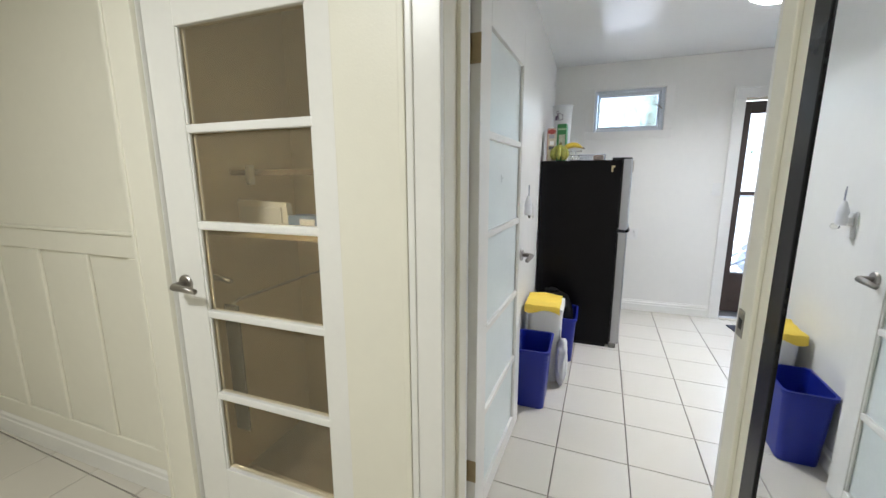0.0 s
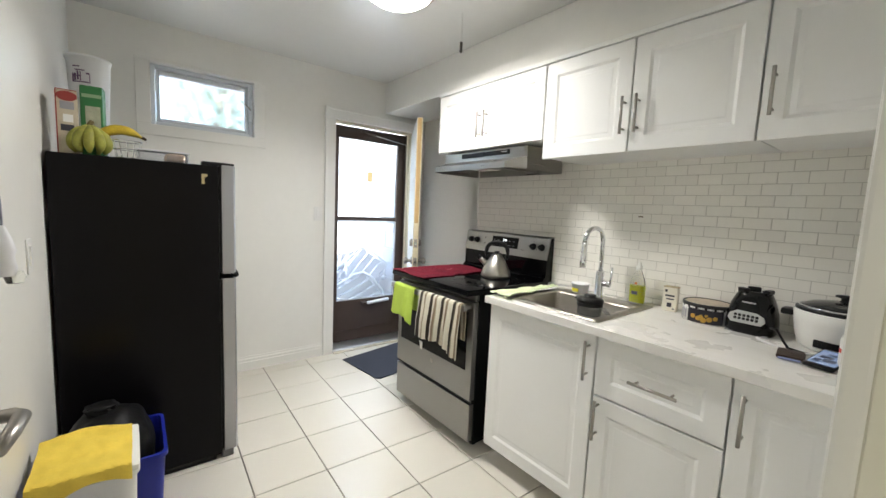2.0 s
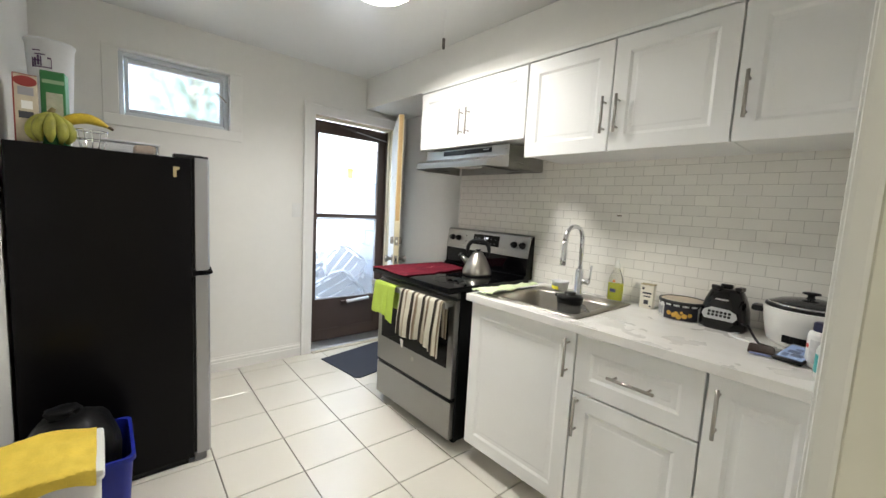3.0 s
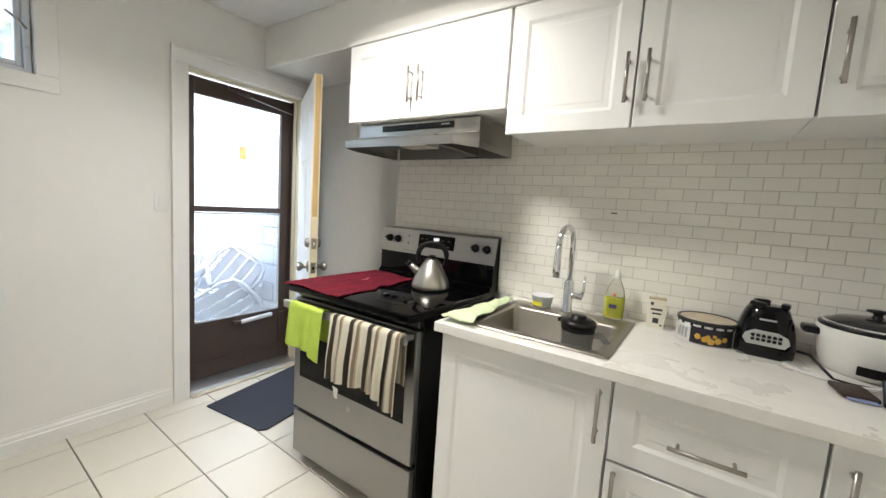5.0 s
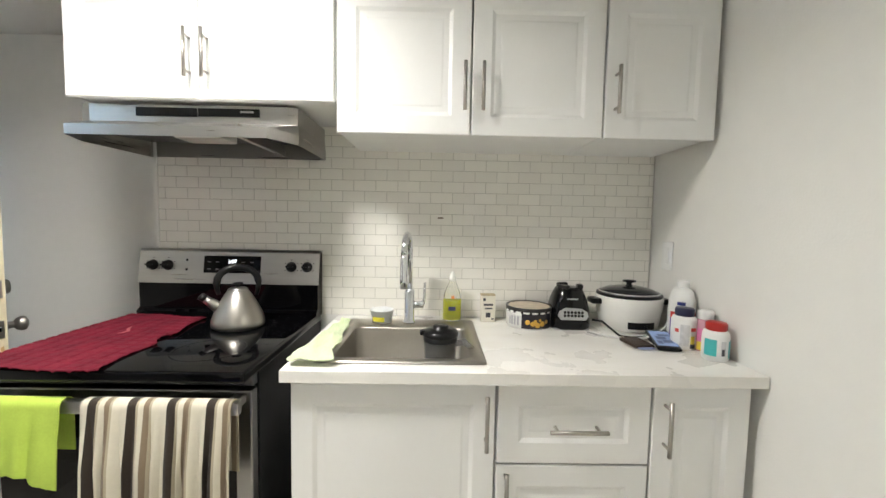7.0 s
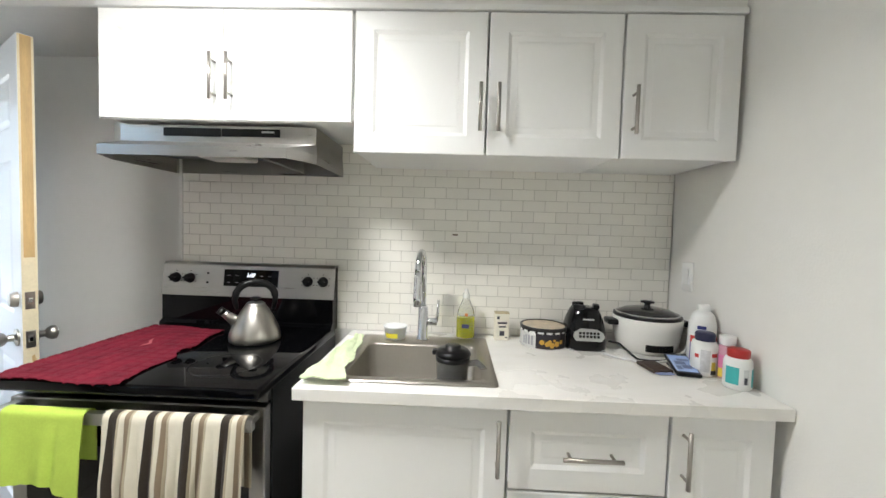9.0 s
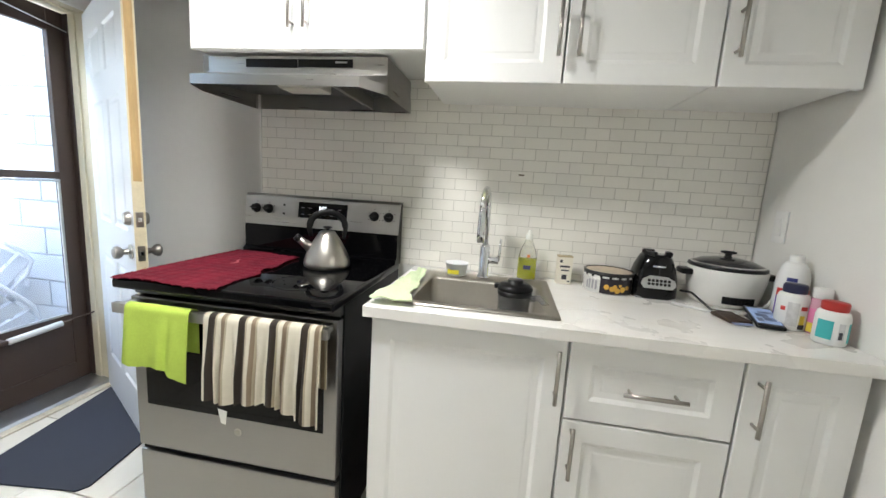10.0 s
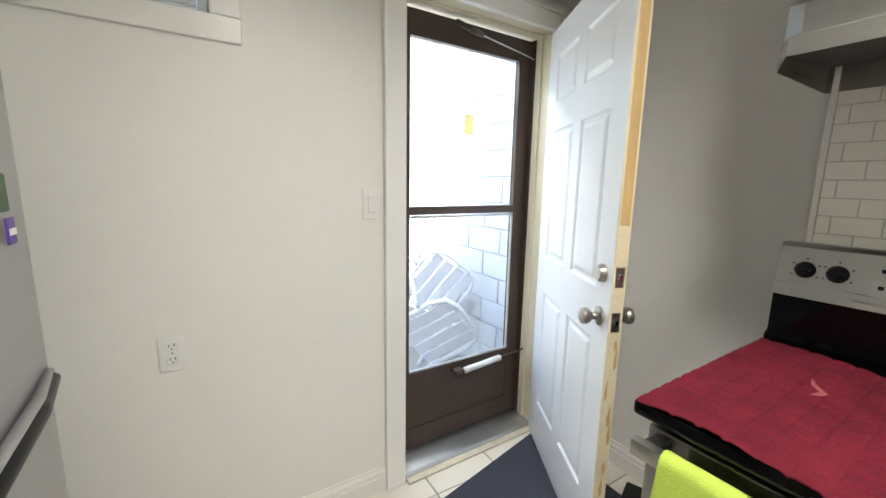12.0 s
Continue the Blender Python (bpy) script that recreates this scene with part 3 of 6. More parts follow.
part("rail", boxed((-0.129, 0.0, -0.012), (0.709, 0.02, 0.012), 0.002), mat("rail_brown", (0.22, 0.15, 0.08), 0.6), hookc)
part("hook", boxed((-0.012, -0.03, -0.05), (0.012, 0.0, 0.03), 0.006, 2), TRIM, hookc, "white plastic hook")

# ---- cabinets ----
def shaker(name, y0, y1, z0, z1, x, parent, handle=None):
    """A framed cabinet front that looks to -x, its face at x, with a sunk, bevelled field and a bar handle."""
    w, h, t, fr, d = y1 - y0, z1 - z0, 0.019, 0.062, 0.006
    bm = bmesh.new()
    rings = []
    for i, dep in ((0.0, t), (0.0, 0.0025), (0.0025, 0.0), (fr, 0.0), (fr + 0.012, d), (fr + 0.03, d), (fr + 0.036, d - 0.0012)):
        rings.append([bm.verts.new((x + dep, y0 + u * (w - 2 * i) + i, z0 + v * (h - 2 * i) + i)) for u, v in ((0, 0), (1, 0), (1, 1), (0, 1))])
    for a, b in zip(rings, rings[1:]):
        for k in range(4):
            bm.faces.new((a[k], a[(k + 1) % 4], b[(k + 1) % 4], b[k]))
    bm.faces.new(rings[-1])
    bm.faces.new(rings[0][::-1])
    bmesh.ops.recalc_face_normals(bm, faces=bm.faces)
    ob = part(name, bm, CABW, parent)
    if handle:
        hy, hz, along, n = handle
        d = Vector((0, 0, 1)) if along == "z" else Vector((0, 1, 0))
        c = Vector((x - 0.034, hy, hz))
        hb = tube([c - d * n / 2, c + d * n / 2], 0.006, 14)
        for s in (-1, 1):
            p = c + d * s * (n / 2 - 0.022)
            tube([p, p + Vector((0.034, 0, 0))], 0.0045, 10, hb)
        part("handle", hb, NICKEL, ob, "brushed steel bar handle", smooth=True)
    return ob


def unit(name, label, y0, y1, z0, z1, xf, fronts, xback=XT - 0.002, kick=0.0, group="", category="cabinet", lid=True):
    root = thing(name, (0, 0, 0), label=label, category=category, group=group)
    xb, t = xf + 0.021, 0.016
    for nm, lo, hi in (("side_panel", (xb, y0, z0), (xback, y0 + t, z1)), ("side_panel", (xb, y1 - t, z0), (xback, y1, z1)), ("bottom_panel", (xb, y0 + t, z0), (xback, y1 - t, z0 + t)),
                       ("top_panel", (xb, y0 + t, z1 - t), (xback if lid else xb + 0.03, y1 - t, z1)), ("back_panel", (xback - t, y0 + t, z0 + t), (xback, y1 - t, z1 - t))):
        part(nm, boxed(lo, hi), CABW, root)
    if kick:
        part("toe_kick", boxed((xb + 0.11, y0, 0.0), (xb + 0.126, y1, z0)), CABW, root)
        part("foot_rail", boxed((xback - 0.1, y0 + 0.02, 0.0), (xback - 0.08, y1 - 0.02, z0)), CABW, root)
    for nm, a, b, c, d, hnd in fronts:
        shaker(nm, a + 0.0015, b - 0.0015, c + 0.0015, d - 0.0015, xf, root, hnd)
    return root


UF = 1.538
unit("wall_cabinet", "white framed two-door wall cabinet above the range hood", 2.47, 3.357, 1.722, 2.085, UF,
     (("door", 2.917, 3.357, 1.712, 2.085, (2.945, 1.85, "z", 0.155)), ("door", 2.473, 2.917, 1.712, 2.085, (2.888, 1.85, "z", 0.155))), group="wall cabinets")
unit("wall_cabinet", "white framed two-door wall cabinet above the sink", 1.573, 2.466, 1.622, 2.085, UF,
     (("door", 2.019, 2.466, 1.612, 2.085, (2.040, 1.765, "z", 0.155)), ("door", 1.573, 2.016, 1.612, 2.085, (1.980, 1.765, "z", 0.155))), group="wall cabinets")
unit("wall_cabinet", "white framed narrow wall cabinet in the corner", 1.19, 1.569, 1.622, 2.085, UF,
     (("door", 1.19, 1.569, 1.612, 2.085, (1.535, 1.765, "z", 0.155)),), group="wall cabinets")
tagged(part("cabinet_top_trim", boxed((UF - 0.004, 1.18, 2.0885), (1.698, 3.362, 2.108), 0.002), CABW), "white trim strip along the top of the wall cabinets", "trim", kind="structure")
tagged(part("soffit_filler", boxed((1.56, 1.501, 2.109), (1.90, 3.357, 2.172)), WALL), "white filler between wall cabinets and soffit", "trim", kind="structure")
BF = 1.298
unit("base_cabinet", "white framed sink cabinet with one wide door", 1.944, 2.535, 0.10, 0.862, BF,
     (("door", 1.944, 2.535, 0.10, 0.86, (1.972, 0.755, "z", 0.16)),), kick=1, lid=False, group="base cabinets")
unit("base_cabinet", "white framed cabinet with a drawer over a door", 1.492, 1.940, 0.10, 0.862, BF,
     (("drawer", 1.492, 1.940, 0.622, 0.86, (1.71, 0.735, "y", 0.165)), ("door", 1.492, 1.940, 0.10, 0.618, (1.912, 0.53, "z", 0.16))), kick=1, group="base cabinets")
unit("base_cabinet", "white framed narrow base cabinet in the corner", 1.20, 1.488, 0.10, 0.862, BF,
     (("door", 1.20, 1.488, 0.10, 0.86, (1.452, 0.745, "z", 0.16)),), kick=1, group="base cabinets")

# worktop with a cut-out for the sink
WT_MAT = mat("marbled_laminate", (0.80, 0.775, 0.72), 0.28, vary=0.02, scale=4)
n, l = WT_MAT.node_tree.nodes, WT_MAT.node_tree.links
geo = n.new("ShaderNodeNewGeometry")
mp = n.new("ShaderNodeMapping")
mp.inputs["Scale"].default_value = (9.0, 2.2, 9.0)
mp.inputs["Rotation"].default_value = (0, 0, 0.25)
l.new(geo.outputs["Position"], mp.inputs["Vector"])
nz = n.new("ShaderNodeTexNoise")
nz.inputs["Scale"].default_value, nz.inputs["Detail"].default_value, nz.inputs["Distortion"].default_value = 1.6, 9.0, 0.5
l.new(mp.outputs[0], nz.inputs["Vector"])
rp = n.new("ShaderNodeValToRGB")
rp.color_ramp.elements[0].position, rp.color_ramp.elements[0].color = 0.16, (0.70, 0.68, 0.635, 1)
rp.color_ramp.elements[1].position, rp.color_ramp.elements[1].color = 0.52, (0.83, 0.815, 0.775, 1)
e = rp.color_ramp.elements.new(0.36)
e.color = (0.80, 0.782, 0.735, 1)
l.new(nz.outputs["Fac"], rp.inputs["Fac"])
l.new(rp.outputs["Color"], n["Principled BSDF"].inputs["Base Color"])
SX0, SX1, SY0, SY1 = 1.345, 1.835, 1.98, 2.47
bm = bmesh.new()
for lo, hi in (((1.275, YK + 0.004, 0.866), (SX0, 2.556, 0.90)), ((SX1, YK + 0.004, 0.866), (XT - 0.009, 2.556, 0.90)), ((SX0, YK + 0.004, 0.866), (SX1, SY0, 0.90)), ((SX0, SY1, 0.866), (SX1, 2.556, 0.90))):
    box(bm, lo, hi)
bmesh.ops.remove_doubles(bm, verts=bm.verts, dist=1e-5)
top = thing("worktop", (0, 0, 0), label="white marbled laminate worktop along the tiled wall", category="worktop")
part("slab", bm, WT_MAT, top)
part("front_edge", boxed((1.272, YK + 0.004, 0.866), (1.2755, 2.556, 0.9005), 0.001), WT_MAT, top)

# sink
sink = thing("sink", (0, 0, 0.9015), label="stainless steel drop-in sink, square bowl", category="sink")
bm = bmesh.new()
rows = []
for inset, z, extra in ((-0.012, 0.0, 0), (-0.012, 0.004, 0), (0.012, 0.005, 0), (0.030, 0.003, 0), (0.034, -0.006, 0), (0.040, -0.165, 0), (0.065, -0.185, 0)):
    y0, y1 = SY0 + inset, SY1 - inset
    x0, x1 = SX0 + inset, SX1 - inset - (0.075 if inset > 0.02 else 0)
    ring = []
    rad = 0.03 if inset > 0.02 else 0.012
    for cx, cy, a in ((x1 - rad, y1 - rad, 0), (x0 + rad, y1 - rad, 90), (x0 + rad, y0 + rad, 180), (x1 - rad, y0 + rad, 270)):
        for k in range(5):
            q = radians(a + 90 * k / 4)
            ring.append(bm.verts.new((cx + rad * math.cos(q), cy + rad * math.sin(q), z)))
    rows.append(ring)
for a, b in zip(rows, rows[1:]):
    for k in range(20):
        bm.faces.new((a[k], a[(k + 1) % 20], b[(k + 1) % 20], b[k]))
bm.faces.new(rows[-1])
part("bowl", bm, mat("sink_steel", (0.40, 0.375, 0.33), 0.36, 1.0, vary=0.05, scale=5, rough_vary=0.04), sink, smooth=True)
part("drain", lathe([(0, 0.004), (0.02, 0.003), (0.038, 0.004), (0.044, 0.001), (0.044, 0.0)], 24, pose(1.56, 2.22, -0.186)), CHROME, sink, "round drain strainer", smooth=True)

# tap
tap = thing("kitchen_tap", (1.795, 2.232, 0.9065), label="tall chrome gooseneck pull-down tap with side lever", category="tap")
part("body", lathe([(0, 0), (0.027, 0), (0.027, 0.006), (0.021, 0.012), (0.021, 0.13), (0.016, 0.14), (0, 0.14)], 28), CHROME, tap, smooth=True)
path = [(0, 0, 0.13), (0, 0, 0.29)] + [(-0.075 + 0.075 * math.cos(radians(a)), 0.012 * (1 - math.cos(radians(a))) / 2, 0.29 + 0.075 * math.sin(radians(a))) for a in range(15, 181, 15)]
part("neck", tube(path, 0.0115, 16), CHROME, tap, smooth=True)
part("spray_head", tube([(-0.150, 0.012, 0.292), (-0.150, 0.012, 0.27), (-0.152, 0.012, 0.20), (-0.153, 0.012, 0.165)], [0.0120, 0.0135, 0.0150, 0.0145], 16), CHROME, tap, smooth=True)
lv = part("lever_hub", tube([(0, 0, 0.075), (0, -0.058, 0.075)], 0.015, 16), CHROME, tap, smooth=True)
part("lever", tube([(0, -0.055, 0.075), (0.002, -0.060, 0.10), (0.004, -0.062, 0.165)], [0.008, 0.006, 0.005], 10), CHROME, lv, smooth=True)

# ---- range hood ----
hood = thing("range_hood", (0, 0, 0), label="brushed stainless under-cabinet range hood", category="range hood")
HB, HT = 1.578, 1.708
bm = bmesh.new()
plan_low = [(XT - 0.010, 2.612), (XT - 0.010, 3.362), (1.60, 3.362), (1.482, 3.312), (1.482, 2.672), (1.60, 2.612)]
low = [bm.verts.new((x, y, HB)) for x, y in plan_low]
lip = [bm.verts.new((x, y, HB + 0.034)) for x, y in plan_low]
mid = [bm.verts.new((x, y, 1.648)) for x, y in [(XT - 0.010, 2.616), (XT - 0.010, 3.358), (1.602, 3.358), (1.598, 3.330), (1.598, 2.640), (1.602, 2.616)]]
hi_ = [bm.verts.new((x, y, HT)) for x, y in [(XT - 0.010, 2.616), (XT - 0.010, 3.358), (1.602, 3.358), (1.598, 3.330), (1.598, 2.640), (1.602, 2.616)]]
for a, b in ((low, lip), (lip, mid), (mid, hi_)):
    for k in range(6):
        bm.faces.new((a[k], a[(k + 1) % 6], b[(k + 1) % 6], b[k]))
bm.faces.new(hi_)
bmesh.ops.recalc_face_normals(bm, faces=bm.faces)
part("canopy", bm, STEEL, hood)
und = prism([(XT - 0.014, 1.640), (1.600, 1.616), (1.600, 1.621), (XT - 0.014, 1.645)], 2.620, 3.354, "y")
prism([(1.601, 1.616), (1.490, 1.606), (1.490, 1.610), (1.601, 1.621)], 2.676, 3.308, "y", und)
part("filter_panel", und, mat("dark_filter", (0.035, 0.034, 0.032), 0.36, 0.4, vary=0.2, scale=30, bump=0.3, bump_scale=300), hood, "dark filter underside")
part("lamp_cover", boxed((1.53, 2.84, 1.582), (1.63, 3.00, 1.622), 0.006, 2), mat("lamp_cover_white", (0.62, 0.60, 0.54), 0.4), hood, "off-white light cover")
part("baffle", boxed((1.505, 2.775, 1.586), (1.90, 2.790, 1.630), 0.002), STEEL, hood)
part("control_strip", boxed((1.594, 2.96, 1.668), (1.599, 3.17, 1.698), 0.001), BLACKPL, hood, "black control strip")
cs = part("switch_panel", boxed((1.594, 2.745, 1.670), (1.599, 2.957, 1.698), 0.001), BLACKPL, hood, "black switch panel")
part("mark", boxed((1.593, 2.765, 1.684), (1.5942, 2.81, 1.690)), mat("mark_grey", (0.4, 0.4, 0.4), 0.4), cs)

# ---- range ----
rng = thing("range", (0, 0, 0), label="stainless electric range with black glass top, door and side", category="range")
RL, RR, RX = 3.382, 2.628, 1.290
part("body", boxed((RX + 0.02, RR, 0.03), (1.905, RL, 0.885), 0.003), mat("range_black_enamel", (0.004, 0.004, 0.004), 0.34, vary=0.2, scale=8, ior=1.25), rng, "black enamel body")
for x in (1.36, 1.86):
    for y in (RR + 0.05, RL - 0.05):
        part("foot", lathe([(0, 0), (0.018, 0), (0.018, 0.012), (0.010, 0.014), (0.010, 0.031), (0, 0.031)], 16, pose(x, y, 0)), BLACKPL, rng)
ct = bmesh.new()
box(ct, (1.215, RR - 0.004, 0.882), (1.895, RL + 0.004, 0.914), 0.010, 3)
ctop = part("cooktop", ct, BLACKGLASS, rng, "glossy black ceramic cooktop", smooth=True)
ring_mat = mat("burner_ring", (0.018, 0.018, 0.018), 0.12, vary=0.1)
for x, y, r in ((1.40, 2.82, 0.105), (1.40, 3.20, 0.085), (1.70, 2.82, 0.075), (1.70, 3.20, 0.095)):
    part("burner_ring", lathe([(r, 0), (r, 0.0006), (r - 0.003, 0.0006), (r - 0.003, 0)], 48, pose(x, y, 0.9142)), ring_mat, ctop)
bgx = prism([(1.842, 0.905), (1.925, 0.905), (1.925, 1.180), (1.892, 1.180), (1.882, 1.172), (1.862, 1.045), (1.862, 0.94), (1.842, 0.925)], RR, RL, "y")
part("backguard", bgx, BLACKGLASS, rng, "black glass backguard")
guard = prism([(1.859, 1.043), (1.8615, 1.043), (1.8925, 1.183), (1.926, 1.183), (1.926, 1.186), (1.889, 1.186), (1.879, 1.176)], RR - 0.003, RL + 0.003, "y")
gpart = part("control_panel", guard, STEEL, rng, "brushed steel control panel")
tilt = math.degrees(math.atan2(0.020, 0.133))


def on_guard(y, z, out=0.0):
    """A place on the leaning control panel."""
    return Vector((1.860 + (z - 1.043) * 0.150 - out, y, z))


knob = [(0, 0.026), (0.012, 0.026), (0.016, 0.022), (0.019, 0.006), (0.022, 0.003), (0.022, 0), (0, 0)]
for y in (3.325, 3.262, 2.742, 2.675):
    m = Matrix.Translation(on_guard(y, 1.118, 0.002)) @ pose(0, 0, 0, 0, -90 + 8.5, 0)
    kb = part("knob", lathe(knob, 24, m), BLACKPL, gpart, "black control knob", smooth=True)
    part("pointer", boxed((-0.003, -0.016, 0.022), (0.003, 0.016, 0.033), 0.002), BLACKPL, kb).data.transform(m)
    for a in range(-120, 121, 60):
        p = on_guard(y + 0.030 * math.sin(radians(a)), 1.118 + 0.030 * math.cos(radians(a)), 0.0012)
        part("dial_mark", boxed(p - Vector((0.0005, 0.0022, 0.0016)), p + Vector((0.0006, 0.0022, 0.0016))), BLACKPL, kb)
for z in (1.14, 1.10):
    p = on_guard(3.185, z, 0.001)
    lp = part("indicator", boxed(p - Vector((0.001, 0.005, 0.005)), p + Vector((0.001, 0.005, 0.005)), 0.001), BLACKPL, gpart, "small indicator lamp")
disp = prism([(on_guard(0, 1.088).x - 0.002, 1.088), (on_guard(0, 1.160).x - 0.002, 1.160), (on_guard(0, 1.160).x + 0.001, 1.160), (on_guard(0, 1.088).x + 0.001, 1.088)], 2.872, 3.112, "y")
dp = part("display", disp, BLACKGLASS, gpart, "black display with white clock digits")
for j in range(2):
    for i in range(6):
        p = on_guard(3.09 - i * 0.036, 1.104 + 0.030 * j, 0.003)
        if not (j == 1 and i in (2, 3)):
            part("touch_key", boxed(p - Vector((0.0004, 0.007, 0.0018)), p + Vector((0.0004, 0.007, 0.0018))), mat("key_grey", (0.16, 0.16, 0.17), 0.5) if i + j == 0 else bpy.data.materials["key_grey"], dp)
curve = bpy.data.curves.new("clock_digits", "FONT")
curve.body, curve.size, curve.align_x, curve.align_y, curve.extrude = "3:07", 0.022, "CENTER", "CENTER", 0.0003
tmp = bpy.data.objects.new("clock_digits", curve)
scene.collection.objects.link(tmp)
me = bpy.data.meshes.new_from_object(tmp)
bpy.data.objects.remove(tmp)
me.transform(Matrix.Translation(on_guard(2.992, 1.136, 0.0035)) @ pose(0, 0, 0, 90 - 8.5, 0, -90))
digits = new("clock_digits", me)
me.materials.clear()
me.materials.append(mat("led_white", (0.9, 0.95, 1.0), 0.4, vary=0, emit=0.35))
digits.parent = dp
# front: vent strip, oven door, drawer
# darker copy of the brushed steel: dimmer reflections put into its colour
DIM_STEEL = mat("range_front_steel_dim", (0.30, 0.292, 0.278), 0.30, 1.0, vary=0.012, scale=4, stretch=(1, 1, 25), rough_vary=0.01)
part("vent_strip", boxed((RX - 0.004, RR + 0.004, 0.848), (RX + 0.022, RL - 0.004, 0.880), 0.003), mat("dark_steel", (0.16, 0.16, 0.16), 0.35, 1.0, vary=0.05), rng)
for y0, y1 in ((2.70, 2.82), (2.84, 2.96), (2.98, 3.10), (3.12, 3.24), (3.25, 3.32)):
    part("vent_slot", boxed((RX - 0.0055, y0, 0.860), (RX - 0.0035, y1, 0.867), 0.0008), BLACKPL, rng)
od = part("oven_door", boxed((RX - 0.018, RR + 0.003, 0.292), (RX + 0.018, RL - 0.003, 0.842), 0.005, 2), DIM_STEEL, rng, "brushed steel oven door")
part("window", boxed((RX - 0.0205, RR + 0.048, 0.455), (RX - 0.016, RL - 0.048, 0.785), 0.002), BLACKGLASS, od, "black glass oven window")
part("badge", lathe([(0, 0.0025), (0.012, 0.0025), (0.014, 0), (0, 0)], 24, pose(RX - 0.018, 2.985, 0.405, 0, -90)), NICKEL, od)
hd = boxed((RX - 0.088, RR + 0.006, 0.804), (RX - 0.066, RL - 0.006, 0.838), 0.004, 2)
for y in (RR + 0.035, RL - 0.035):
    box(hd, (RX - 0.068, y - 0.018, 0.808), (RX - 0.016, y + 0.018, 0.834), 0.004)
part("handle", hd, STEEL, od, "flat steel bar handle", smooth=True)
part("drawer", boxed((RX - 0.016, RR + 0.003, 0.055), (RX + 0.018, RL - 0.003, 0.272), 0.006, 2), DIM_STEEL, rng, "brushed steel storage drawer")
part("drawer_gap", boxed((RX - 0.002, RR + 0.004, 0.272), (RX + 0.02, RL - 0.004, 0.292)), BLACKPL, rng)


# ---- cloths ----
def cloth(name, label, outline_fn, nu, nv, material, thick=0.003, category="towel"):
    """A draped cloth: outline_fn(u, v) gives the place for u along the hem and v down the cloth."""
    bm = bmesh.new()
    g = [[bm.verts.new(outline_fn(i / nu, j / nv)) for i in range(nu + 1)] for j in range(nv + 1)]
    for j in range(nv):
        for i in range(nu):
            bm.faces.new((g[j][i], g[j][i + 1], g[j + 1][i + 1], g[j + 1][i]))
    bmesh.ops.recalc_face_normals(bm, faces=bm.faces)
    bmesh.ops.solidify(bm, geom=bm.faces[:], thickness=thick)
    root = thing(name, (0, 0, 0), label=label, category=category)
    part("cloth", bm, material, root, smooth=True)
    return root


def terry(name, color, vary=0.12, bump=0.5):
    return mat(name, color, 0.9, vary=vary, scale=12, bump=bump, bump_scale=420, ior=1.25)


STRIPE = mat("striped_terry", (0.7, 0.66, 0.58), 0.92, vary=0.08, bump=0.6, bump_scale=420, sheen=0.06)
n, l = STRIPE.node_tree.nodes, STRIPE.node_tree.links
at = n.new("ShaderNodeAttribute")
at.attribute_name = "weave"
rp = n.new("ShaderNodeValToRGB")
rp.color_ramp.interpolation = "CONSTANT"
cream, dark, brown = (0.62, 0.58, 0.47, 1), (0.030, 0.021, 0.014, 1), (0.22, 0.165, 0.11, 1)
tan = (0.40, 0.35, 0.25, 1)
stops = [(0.0, cream), (0.26, dark), (0.48, tan), (0.54, cream), (0.68, brown), (0.82, tan), (0.88, cream)]
rp.color_ramp.elements[0].color, rp.color_ramp.elements[1].position, rp.color_ramp.elements[1].color = cream, 0.26, dark
for p, c in stops[2:]:
    e = rp.color_ramp.elements.new(p)
    e.color = c
fm = n.new("ShaderNodeMath")
fm.operation = "FRACT"
l.new(at.outputs["Fac"], fm.inputs[0])
l.new(fm.outputs[0], rp.inputs["Fac"])
l.new(rp.outputs["Color"], n["tone"].inputs["Color"])

HX, HZ = RX - 0.077, 0.826


def hang(y0, y1, drop_front, drop_back, folds, amp, skew=0.0, hem=0.0, flare=0.0, slope=0.0):
    """A cloth laid over the oven handle: v runs from the back hem over the bar to the front hem."""
    arcn = math.pi * 0.021
    total = drop_back + arcn + drop_front

    def f(u, v):
        s = v * total
        y = y1 + (y0 - y1) * u
        if s < drop_back:
            x, z, k = HX + 0.021, HZ - (drop_back - s), 0.3 * (drop_back - s) / drop_back
        elif s < drop_back + arcn:
            a = (s - drop_back) / 0.021
            x, z, k = HX + 0.021 * math.cos(a), HZ + 0.019 * math.sin(a), 0.0
        else:
            q = (s - drop_back - arcn)
            k = q / drop_front
            x, z = HX - 0.021 - 0.012 * k, HZ - q * (1 + (hem * math.sin(u * 7.0 + 0.6) + slope * (u - 0.4) + 0.02 * noise.noise(Vector((u * 14, 0.3, 0)))) * k)
        w = math.sin(u * folds * 2 * math.pi + 0.8 * math.sin(u * 9)) * amp * min(1, k * 1.6)
        yc = (y0 + y1) / 2 + skew * k
        y = yc + (y - (y0 + y1) / 2) * (1 - flare * k) + 0.4 * amp * math.cos(u * folds * 2 * math.pi) * k
        return (min(x - abs(w) * 0.9, RX - 0.03) if k > 0 and s > drop_back else min(x + w * 0.3, RX - 0.030), y, z)
    return f


